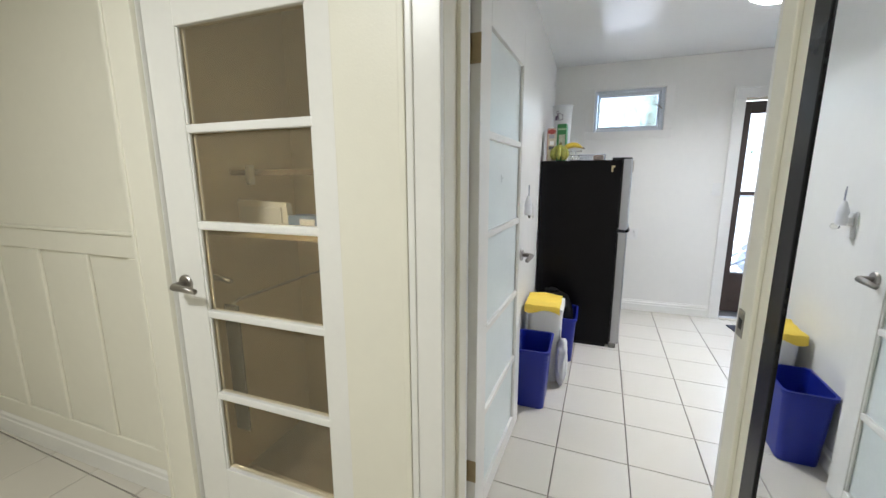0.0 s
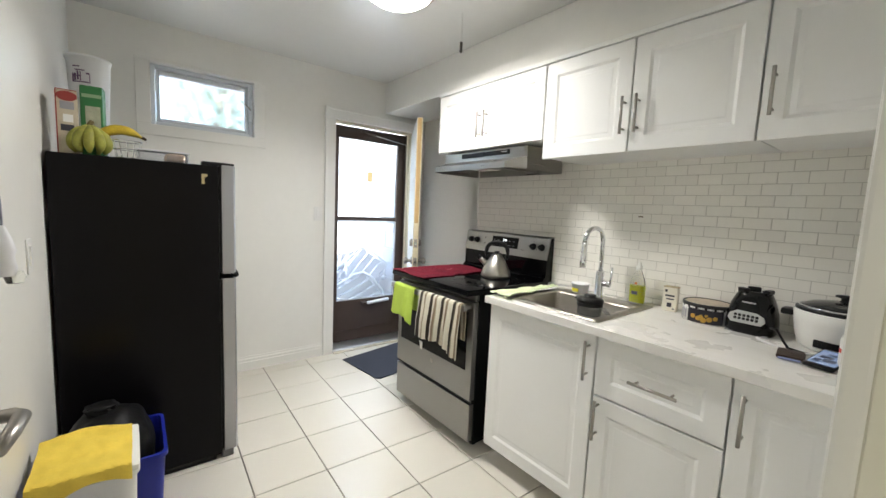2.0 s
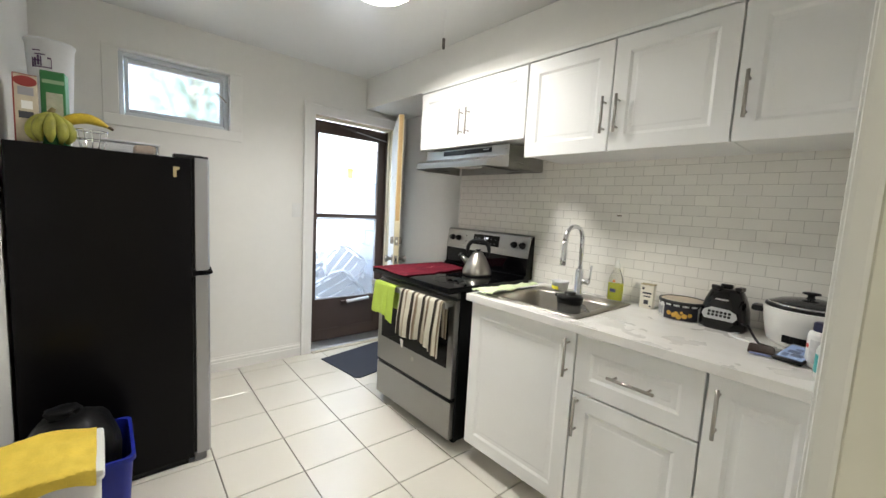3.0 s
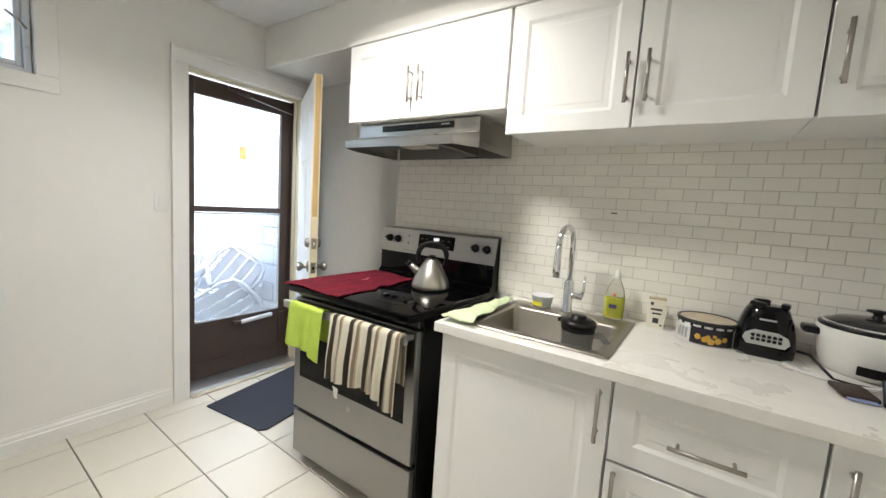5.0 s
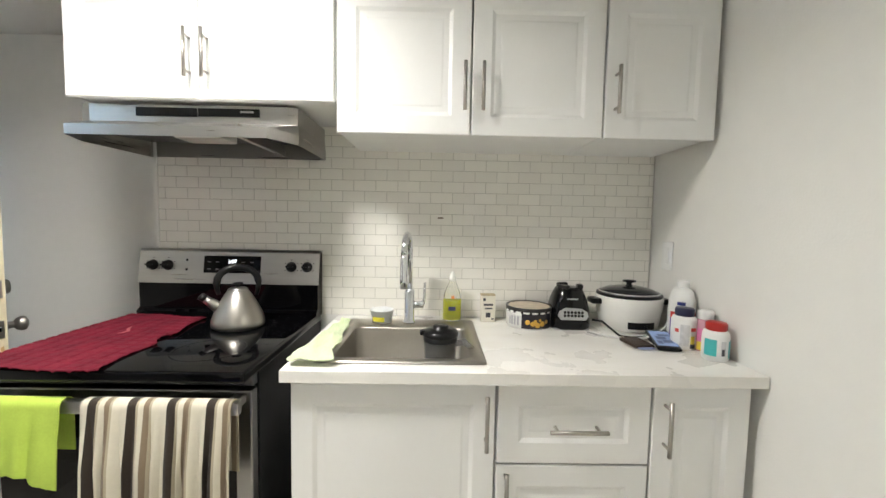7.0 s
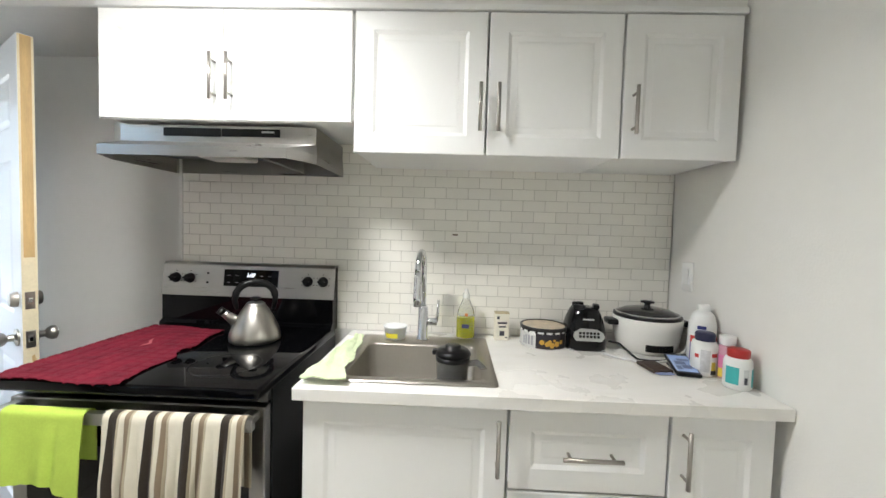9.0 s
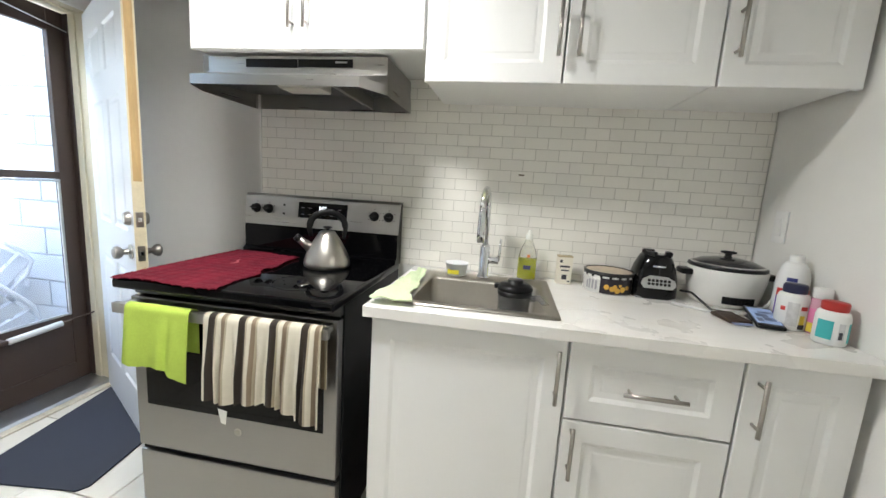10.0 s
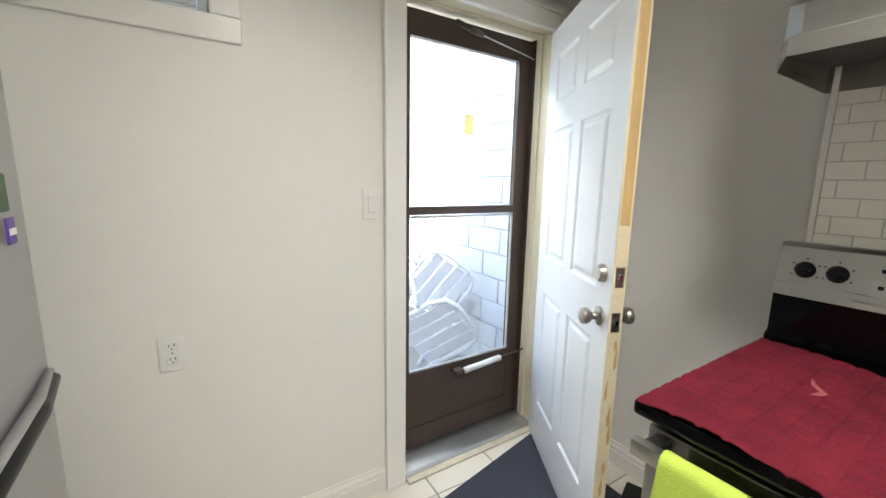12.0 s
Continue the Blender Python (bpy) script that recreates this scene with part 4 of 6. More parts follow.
tw = cloth("striped_towel", "cream and brown striped terry towel over the oven handle", hang(2.648, 3.032, 0.246, 0.19, 5.6, 0.021, hem=0.07, flare=0.03, slope=0.13), 96, 40, STRIPE, 0.004)
ob = tw.children[0]
weave = ob.data.attributes.new("weave", "FLOAT", "POINT")
for i, v in enumerate(ob.data.vertices):
    weave.data[i].value = (3.04 - v.co.y) / 0.101
part("wash_label", prism([(2.935, 0.555), (2.965, 0.56), (2.955, 0.515), (2.940, 0.512)], HX - 0.052, HX - 0.050, "x"), mat("label_white", (0.75, 0.74, 0.70), 0.7), tw, "white wash label")
cloth("green_cloth", "lime green microfibre cloth over the oven handle", hang(3.085, 3.315, 0.178, 0.135, 1.4, 0.013, skew=0.006, hem=0.06, flare=0.02, slope=0.22), 60, 48, terry("lime_microfibre", (0.47, 0.62, 0.105), 0.12, 0.6), 0.003)


def red_fn(u, v):
    """Laid flat over the cooktop, its edges wavy, the front hem hanging a little."""
    y = 3.375 - u * (0.33 + 0.05 * (1 - v)) + 0.012 * math.sin(v * 9) * u
    x = 1.205 + v * (0.60 - 0.03 * u) + 0.012 * math.sin(u * 6)
    if u > 0.75 and 0.42 < v < 0.6:
        y += 0.03 * math.sin((v - 0.42) / 0.18 * math.pi) * (u - 0.75) / 0.25
    z = 0.9165 + 0.0046 * min(1, 2.2 * abs(math.sin(x * 78))) * min(1, 2.2 * abs(math.sin(y * 74))) + 0.003 * (1 + noise.noise(Vector((x * 7, y * 7, 0.3))))
    return (x, y, z)


RED = terry("crimson_terry", (0.145, 0.012, 0.024), 0.40, 0.9)
rt = cloth("red_towel", "crimson quilted dish towel spread on the cooktop", red_fn, 80, 130, RED, 0.003)
part("stain", prism([(1.52, 3.20), (1.53, 3.185), (1.55, 3.18), (1.575, 3.20), (1.61, 3.22), (1.575, 3.212), (1.55, 3.192)], 0.9235, 0.9245, "z"), mat("pale_stain", (0.34, 0.09, 0.10), 0.9), rt, "pale worn spot")


def sponge_fn(u, v):
    x = 1.30 + v * 0.47
    y = 2.545 - u * (0.125 - 0.085 * v + 0.015 * noise.noise(Vector((v * 6, 1.5, 0)))) - 0.045 * v + 0.006 * math.sin(v * 13)
    z = 0.9085 + 0.007 * abs(math.sin(u * 4 + v * 5)) + 0.007 * (1 + noise.noise(Vector((x * 16, y * 22, 2.0)))) + 0.006 * (1 + noise.noise(Vector((x * 45, y * 50, 5.0))))
    if v < 0.12 and u < 0.5:
        z -= 0.0
    return (x, y, z)


cloth("pale_green_cloth", "pale green dish cloth crumpled on the sink edge", sponge_fn, 30, 50, terry("pale_green_microfibre", (0.68, 0.77, 0.50), 0.14, 0.9), 0.004)

# ---- kettle ----
ket = thing("kettle", (1.665, 2.865, 0.9152), 118, label="brushed steel stovetop kettle with black arched handle", category="kettle")
part("body", lathe([(0, 0), (0.086, 0), (0.095, 0.006), (0.097, 0.016), (0.095, 0.032), (0.086, 0.06), (0.067, 0.100), (0.049, 0.132), (0.038, 0.147), (0.036, 0.150), (0, 0.150)], 48), mat("kettle_steel", (0.46, 0.44, 0.40), 0.36, 1.0, vary=0.08, scale=5, stretch=(1, 1, 0.06), rough_vary=0.08), ket, smooth=True)
lid = part("lid", lathe([(0.036, 0.150), (0.037, 0.153), (0.029, 0.160), (0.010, 0.164), (0, 0.164)], 36), STEEL, ket, smooth=True)
part("lid_knob", lathe([(0.008, 0.163), (0.007, 0.170), (0.019, 0.174), (0.018, 0.181), (0, 0.183)], 24), BLACKPL, lid, "black lid knob", smooth=True)
sp = part("spout", tube([(0.070, 0, 0.085), (0.095, 0, 0.108), (0.118, 0, 0.128)], [0.022, 0.017, 0.013], 18), STEEL, ket, smooth=True)
part("whistle", tube([(0.112, 0, 0.122), (0.128, 0, 0.136)], [0.016, 0.015], 16), BLACKPL, sp, "black spout cap", smooth=True)
hp = [(-0.066, 0, 0.125), (-0.074, 0, 0.17)] + [(-0.072 * math.cos(radians(a)), 0, 0.185 + 0.058 * math.sin(radians(a))) for a in range(0, 181, 15)] + [(0.074, 0, 0.17), (0.066, 0, 0.135)]
part("handle", tube(hp, [0.006, 0.008] + [0.011] * 13 + [0.008, 0.006], 14, flat=1.25), BLACKPL, ket, "black arched handle", smooth=True)
for o in ket.children_recursive:
    o.data.transform(Matrix.Diagonal((0.95, 0.95, 0.92, 1)))

# ---- things on the worktop ----
WZ = 0.9008


def plain(name, color, rough=0.45, **k):
    return bpy.data.materials.get(name) or mat(name, color, rough, vary=k.pop("vary", 0.04), **k)


WHITEPL = plain("white_plastic", (0.80, 0.80, 0.78), 0.35)
CREAMPL = plain("ivory_plastic", (0.78, 0.75, 0.66), 0.35)


def wrap(r, z0, z1, a0, a1, n=14, out=0.0006):
    """A label bent round a bottle of radius r, degrees a0 to a1."""
    bm = bmesh.new()
    rows = []
    for k in range(n + 1):
        a = radians(a0 + (a1 - a0) * k / n)
        c, s = math.cos(a), math.sin(a)
        rows.append([bm.verts.new(((r + d) * c, (r + d) * s, z)) for d, z in ((out, z0), (out, z1), (-0.0005, z1), (-0.0005, z0))])
    for a, b in zip(rows, rows[1:]):
        for k in range(4):
            bm.faces.new((a[k], b[k], b[(k + 1) % 4], a[(k + 1) % 4]))
    bm.faces.new(rows[0])
    bm.faces.new(rows[-1][::-1])
    bmesh.ops.recalc_face_normals(bm, faces=bm.faces)
    return bm


def bars_on(parent, r, a0, a1, rows, material, name="print"):
    """Lines of unreadable print as bars on a round label."""
    for z, h, f in rows:
        part(name, wrap(r, z, z + h, a0, a0 + (a1 - a0) * f, 8, 0.0010), material, parent)


INK = plain("print_dark", (0.05, 0.05, 0.06), 0.6)
INKG = plain("print_grey", (0.30, 0.30, 0.32), 0.6)

# margarine tub
tub = thing("plastic_tub", (1.80, 2.345, 0.9075), label="small white plastic tub with yellow print", category="tub")
part("tub", lathe([(0, 0), (0.040, 0), (0.046, 0.045), (0.049, 0.047), (0.049, 0.052), (0.045, 0.052), (0.040, 0.006), (0, 0.006)], 32), plain("clear_white_plastic", (0.86, 0.87, 0.86), 0.3, transmission=0.15, ior=1.1), tub, smooth=True)
part("print", wrap(0.0435, 0.008, 0.026, 130, 200), plain("print_yellow", (0.72, 0.66, 0.05), 0.5), tub, "yellow print")

# dish soap
soap = thing("soap_bottle", (1.845, 2.055, 0.907), label="clear dish-soap bottle part full of yellow-green liquid", category="bottle")
CLEARPL = plain("clear_plastic", (0.93, 0.94, 0.90), 0.06, transmission=0.95, ior=1.25, vary=0)
part("bottle", lathe([(0, 0.0), (0.031, 0), (0.035, 0.006), (0.035, 0.085), (0.030, 0.12), (0.015, 0.158), (0.013, 0.165), (0.013, 0.178), (0, 0.178)], 32, squash=(0.72, 1.1, 1)), CLEARPL, soap, smooth=True)
part("liquid", lathe([(0, 0.003), (0.028, 0.003), (0.032, 0.008), (0.032, 0.088), (0, 0.088)], 32, squash=(0.70, 1.08, 1)), plain("soap_yellow", (0.86, 0.88, 0.05), 0.15, transmission=0.1, ior=1.33), soap, "yellow-green soap", smooth=True)
part("cap", lathe([(0.014, 0.168), (0.014, 0.188), (0.008, 0.192), (0.007, 0.206), (0, 0.207)], 20), plain("clear_cap", (0.75, 0.76, 0.70), 0.2), soap, "translucent cap", smooth=True)
part("label", boxed((-0.0275, -0.014, 0.045), (-0.0262, 0.016, 0.062), 0.0005), plain("label_navy_soap", (0.10, 0.11, 0.16), 0.4), soap, "dark blue and orange label")
part("label", boxed((-0.0285, -0.008, 0.096), (-0.0272, 0.004, 0.108), 0.0005), plain("label_orange", (0.80, 0.25, 0.04), 0.4), soap)

# salt box
salt = thing("salt_box", (1.86, 1.902, WZ), 4, label="small white and cream carton with dark print", category="carton")
part("carton", boxed((-0.018, -0.030, 0), (0.018, 0.030, 0.112), 0.002), plain("carton_cream", (0.80, 0.76, 0.64), 0.55), salt)
part("lid", boxed((-0.0185, -0.0305, 0.1125), (0.0185, 0.0305, 0.118), 0.001), plain("carton_tan", (0.50, 0.42, 0.26), 0.55), salt, "tan carton top")
for y0, y1, z0, z1 in ((0.012, 0.022, 0.090, 0.102), (-0.020, 0.020, 0.070, 0.078), (-0.018, 0.014, 0.055, 0.061), (-0.010, 0.010, 0.020, 0.040), (-0.024, -0.014, 0.010, 0.016)):
    part("print", boxed((-0.0188, y0, z0), (-0.0178, y1, z1)), INK, salt)

# cookie tin
tin = thing("cookie_tin", (1.815, 1.735, WZ), label="round cookie tin with black label and scalloped paper edge", category="tin")
tr = 0.092
part("tin", lathe([(0, 0), (tr - 0.002, 0), (tr, 0.003), (tr, 0.070), (tr - 0.002, 0.072), (0, 0.072)], 56), plain("tin_white", (0.74, 0.74, 0.72), 0.28, metal=0.2), tin, smooth=True)
lid = part("lid", lathe([(tr + 0.003, 0.070), (tr + 0.003, 0.082), (tr - 0.001, 0.084), (tr - 0.004, 0.080), (0, 0.080)], 56), plain("tin_lid_black", (0.02, 0.02, 0.02), 0.3), tin, "dark rimmed lid", smooth=True)
part("lid_picture", lathe([(tr - 0.008, 0.0795), (tr - 0.008, 0.0812), (0, 0.0812)], 48), plain("lid_beige", (0.55, 0.46, 0.34), 0.4, scale=30, vary=0.25), lid, "beige printed lid centre")
part("label", wrap(tr, 0.004, 0.062, 150, 235, 20), plain("tin_label_black", (0.018, 0.016, 0.025), 0.35), tin, "black label with golden biscuits")
for k in range(34):
    a = k * 360 / 34
    part("scallop", wrap(tr, 0.062, 0.070, a, a + 5.6, 2, 0.0012), WHITEPL if k % 2 else BLACKPL, tin)
gold = plain("biscuit_gold", (0.62, 0.36, 0.06), 0.5)
for a, z, r in ((165, 0.030, 0.010), (178, 0.024, 0.010), (190, 0.019, 0.011), (203, 0.024, 0.011), (216, 0.030, 0.009), (196, 0.038, 0.006), (184, 0.033, 0.008)):
    part("biscuit_print", lathe([(r, 0), (r * 0.7, 0.0012), (r * 0.35, 0.0008), (0, 0.0008)], 14, pose(tr * math.cos(radians(a)) + 0.0006 * math.cos(radians(a)), tr * math.sin(radians(a)), z, 0, 90, a)), gold, tin)
for a in (112, 120, 129, 138):
    part("print", wrap(tr, 0.014, 0.050 - (a % 3) * 0.006, a, a + 5, 3, 0.0010), INKG, tin)

# blender base
bl = thing("blender", (1.805, 1.575, WZ), -2, label="black blender motor base with silver button panel", category="blender")
bm = bmesh.new()
rows = []
for w, d, z, r in ((0.078, 0.072, 0.0, 0.045), (0.080, 0.075, 0.008, 0.045), (0.080, 0.075, 0.040, 0.045), (0.077, 0.072, 0.075, 0.045), (0.069, 0.065, 0.115, 0.045), (0.057, 0.055, 0.150, 0.045), (0.050, 0.050, 0.162, 0.045)):
    ring = []
    for cx, cy, a in ((d - r, w - r, 0), (-d + r, w - r, 90), (-d + r, -w + r, 180), (d - r, -w + r, 270)):
        for k in range(5):
            q = radians(a + 90 * k / 4)
            ring.append(bm.verts.new((cx + r * math.cos(q), cy + r * math.sin(q), z)))
    rows.append(ring)
for a, b in zip(rows, rows[1:]):
    for k in range(20):
        bm.faces.new((a[k], a[(k + 1) % 20], b[(k + 1) % 20], b[k]))
bm.faces.new(rows[0][::-1])
bm.faces.new(rows[-1])
part("body", bm, plain("gloss_black_plastic", (0.004, 0.004, 0.0045), 0.09, ior=1.38), bl, smooth=True)
for a in (20, 140, 260):
    part("collar_lug", boxed((0.032, -0.022, 0.158), (0.056, 0.022, 0.176), 0.006, 2), BLACKPL, bl).data.transform(pose(0, 0, 0, 0, 0, a))
SILVER = plain("silver_plastic", (0.55, 0.56, 0.56), 0.3, metal=0.6)
lean = pose(-0.0760, 0, 0.066, 0, -90 + 12, 0)
pn = part("button_panel", prism([(-0.024, -0.048), (-0.008, -0.060), (0.010, -0.054), (0.022, -0.03), (0.024, 0.03), (0.010, 0.054), (-0.008, 0.060), (-0.024, 0.048)], -0.004, 0.004, "z", m=lean), SILVER, bl, "silver button panel")
for i in range(6):
    for j in range(2):
        bt = boxed((-0.012 + j * 0.013, -0.040 + i * 0.0138, 0.003), (-0.002 + j * 0.013, -0.030 + i * 0.0138, 0.008), 0.002)
        bmesh.ops.transform(bt, matrix=lean, verts=bt.verts)
        part("button", bt, BLACKPL, pn)
part("badge", boxed((-0.0635, -0.022, 0.118), (-0.060, 0.022, 0.126)), SILVER, bl)
part("foot_ring", boxed((-0.070, -0.070, -0.0005), (0.070, 0.070, 0.006), 0.002), plain("base_grey", (0.35, 0.36, 0.36), 0.4), bl, "grey foot ring")

# rice cooker
rc = thing("rice_cooker", (1.800, 1.325, WZ), label="white rice cooker with smoked glass lid and black handles", category="rice cooker")
part("body", lathe([(0, 0.0), (0.105, 0.0), (0.118, 0.012), (0.128, 0.05), (0.136, 0.10), (0.140, 0.138), (0.137, 0.142), (0, 0.142)], 56), plain("cooker_white", (0.80, 0.79, 0.75), 0.25), rc, smooth=True)
part("rim", lathe([(0.134, 0.1415), (0.136, 0.144), (0.135, 0.152), (0.131, 0.154), (0.118, 0.154), (0.118, 0.1415)], 56), BLACKPL, rc, "black rim", smooth=True)
rl = part("lid", lathe([(0.124, 0.1545), (0.121, 0.159), (0.090, 0.173), (0.045, 0.181), (0, 0.183)], 56), plain("smoked_glass", (0.035, 0.035, 0.037), 0.06), rc, "smoked glass lid", smooth=True)
part("lid_ring", lathe([(0.126, 0.1545), (0.127, 0.158), (0.123, 0.160), (0.122, 0.1565)], 56), CHROME, rl, "thin steel lid ring", smooth=True)
part("lid_knob", lathe([(0.016, 0.181), (0.011, 0.188), (0.012, 0.196), (0.028, 0.200), (0.027, 0.206), (0, 0.208)], 28), BLACKPL, rl, "black lid knob", smooth=True)
for s in (-1, 1):
    part("handle", boxed((-0.035, s * 0.125 if s > 0 else -0.175, 0.105), (0.035, 0.175 if s > 0 else -0.125, 0.130), 0.010, 2), BLACKPL, rc, "black side handle", smooth=True)
ctl = bmesh.new()
for k in range(9):
    a = radians(180 + (-22 + 44 * k / 8))
    box(ctl, (-0.004, -0.0075, -0.014), (0.006, 0.0075, 0.014), 0.002, m=Matrix.Translation((0.128 * math.cos(a), 0.128 * math.sin(a), 0.034)) @ pose(0, 0, 0, 0, 0, math.degrees(a) + 180))
part("switch_panel", ctl, BLACKPL, rc, "black switch panel")
part("mark", wrap(0.132, 0.086, 0.094, 172, 192, 6), plain("mark_pale_grey", (0.42, 0.42, 0.42), 0.4), rc)

rc.scale = (0.93, 0.93, 0.95)

# leads
lead = thing("power_lead", (0, 0, 0), label="black power lead looped on the worktop", category="cable")
part("lead", tube([(1.73, 1.50, 0.945), (1.70, 1.475, 0.948), (1.66, 1.45, 0.925), (1.64, 1.43, 0.907), (1.63, 1.39, 0.9055), (1.635, 1.35, 0.9055), (1.65, 1.30, 0.9055), (1.67, 1.25, 0.9055), (1.72, 1.21, 0.906)], 0.0042, 8), BLACKPL, lead, smooth=True)
lead = thing("power_lead", (0, 0, 0), label="white power lead lying on the worktop", category="cable")
part("lead", tube([(1.70, 1.53, 0.905), (1.66, 1.50, 0.905), (1.63, 1.45, 0.905), (1.605, 1.40, 0.906), (1.60, 1.35, 0.915), (1.62, 1.30, 0.925), (1.66, 1.25, 0.935), (1.72, 1.195, 0.96)], 0.0048, 8), plain("lead_grey", (0.72, 0.72, 0.70), 0.4), lead, smooth=True)

# phone, wallet
ph = thing("phone", (1.555, 1.318, WZ), -12, label="black phone lying with its lit blue-white screen up", category="phone")
part("case", boxed((-0.075, -0.038, 0), (0.075, 0.038, 0.011), 0.006, 3), BLACKPL, ph, smooth=True)
scr = plain("phone_screen", (0.12, 0.17, 0.29), 0.15, vary=0)
scr.node_tree.nodes["Principled BSDF"].inputs["Emission Color"].default_value = (0.40, 0.52, 0.80, 1)
scr.node_tree.nodes["Principled BSDF"].inputs["Emission Strength"].default_value = 0.05
sp = part("screen", boxed((-0.058, -0.033, 0.0108), (0.060, 0.033, 0.0116)), scr, ph, "lit screen")
for x0, y0, x1, y1 in ((-0.035, -0.024, -0.012, 0.006), (-0.008, -0.010, 0.014, 0.022), (0.02, -0.028, 0.034, 0.01), (-0.045, 0.010, -0.020, 0.026)):
    part("screen_patch", boxed((x0, y0, 0.0114), (x1, y1, 0.0119)), plain("screen_dark", (0.09, 0.12, 0.20), 0.2), sp)
for o in ph.children_recursive:
    o.data.transform(pose(0, 0, 0.0135, 0, -9, 0))
part("stand", prism([(0.0, 0.0), (0.068, 0.0), (0.068, 0.022), (0.0, 0.0115)], -0.03, 0.03, "y"), BLACKPL, ph, "black folding stand")
wl = thing("wallet", (1.56, 1.408, WZ), 8, label="dark brown leather wallet with a card showing", category="wallet")
part("leather", boxed((-0.05, -0.036, 0), (0.05, 0.036, 0.013), 0.006, 2), plain("brown_leather", (0.045, 0.028, 0.020), 0.5, bump=0.4, bump_scale=200), wl, smooth=True)
part("card", boxed((-0.068, -0.026, 0.004), (-0.03, 0.030, 0.0058), 0.0005), plain("card_blue", (0.30, 0.36, 0.62), 0.3), wl, "blue and white card")

# bottles by the wall
def bottle(name, label, loc, body, cap, body_mat, cap_mat, cap_label, prints, rz=0):
    root = thing(name, loc, rz - 32, label=label, category="bottle")
    part("bottle", lathe(body, 36), body_mat, root, smooth=True)
    part("cap", lathe(cap, 32), cap_mat, root, cap_label, smooth=True)
    for r, z0, z1, a0, a1, m in prints:
        part("label", wrap(r, z0, z1, a0, a1, 12), m, root)
    return root


PURPLE = plain("label_purple", (0.10, 0.05, 0.28), 0.4)
REDL = plain("label_red", (0.62, 0.06, 0.05), 0.4)
TEAL = plain("label_teal", (0.06, 0.42, 0.42), 0.4)
PINK = plain("label_pink", (0.72, 0.22, 0.42), 0.35)
YELL = plain("label_yellow", (0.78, 0.62, 0.08), 0.4)
PAPER = plain("label_grey_print", (0.60, 0.60, 0.60), 0.5, scale=60, vary=0.2)
bottle("mouthwash_bottle", "tall white bottle with purple and red label", (1.615, 1.2185, WZ),
       [(0, 0), (0.040, 0), (0.044, 0.006), (0.044, 0.115), (0.043, 0.150), (0.034, 0.185), (0.022, 0.198), (0, 0.198)],
       [(0.020, 0.195), (0.020, 0.216), (0.017, 0.221), (0, 0.221)], WHITEPL, WHITEPL, "white cap",
       [(0.0442, 0.01, 0.088, 130, 290, PURPLE), (0.0442, 0.088, 0.112, 130, 270, REDL), (0.0438, 0.122, 0.127, 160, 225, plain("print_navy", (0.04, 0.05, 0.22), 0.4)), (0.0430, 0.138, 0.150, 160, 195, plain("print_navy", (0.04, 0.05, 0.22), 0.4))])
bottle("vitamin_bottle", "white pill bottle with dark blue cap and printed label", (1.535, 1.258, WZ),
       [(0, 0), (0.036, 0), (0.040, 0.005), (0.040, 0.098), (0.036, 0.110), (0.028, 0.114), (0, 0.114)],
       [(0.029, 0.113), (0.030, 0.116), (0.030, 0.136), (0.027, 0.140), (0, 0.140)], WHITEPL, plain("cap_navy", (0.020, 0.022, 0.06), 0.35), "dark blue ribbed cap",
       [(0.0402, 0.016, 0.088, 165, 205, PAPER), (0.0402, 0.060, 0.072, 140, 158, REDL), (0.0402, 0.022, 0.05, 212, 232, YELL), (0.0402, 0.008, 0.022, 210, 236, INK), (0.0402, 0.066, 0.078, 212, 240, REDL)])
bottle("pink_bottle", "small pink and yellow bottle with white cap", (1.505, 1.204, WZ),
       [(0, 0), (0.025, 0), (0.029, 0.005), (0.029, 0.085), (0.024, 0.104), (0.018, 0.110), (0, 0.110)],
       [(0.022, 0.109), (0.024, 0.112), (0.024, 0.136), (0.021, 0.139), (0, 0.139)], plain("pink_clear_plastic", (0.66, 0.36, 0.44), 0.2), WHITEPL, "white cap",
       [(0.0292, 0.035, 0.078, 130, 290, PINK), (0.0292, 0.006, 0.034, 130, 290, YELL)])
bottle("pill_bottle", "white pill bottle with red cap and teal label", (1.420, 1.228, WZ),
       [(0, 0), (0.034, 0), (0.038, 0.005), (0.038, 0.080), (0.034, 0.092), (0.027, 0.096), (0, 0.096)],
       [(0.028, 0.095), (0.030, 0.098), (0.030, 0.116), (0.027, 0.120), (0, 0.120)], WHITEPL, plain("cap_red", (0.42, 0.025, 0.022), 0.35), "red ribbed cap",
       [(0.0382, 0.018, 0.070, 128, 182, TEAL), (0.0382, 0.020, 0.066, 200, 222, PAPER), (0.0384, 0.022, 0.042, 203, 216, INK), (0.0382, 0.012, 0.066, 240, 275, TEAL)])

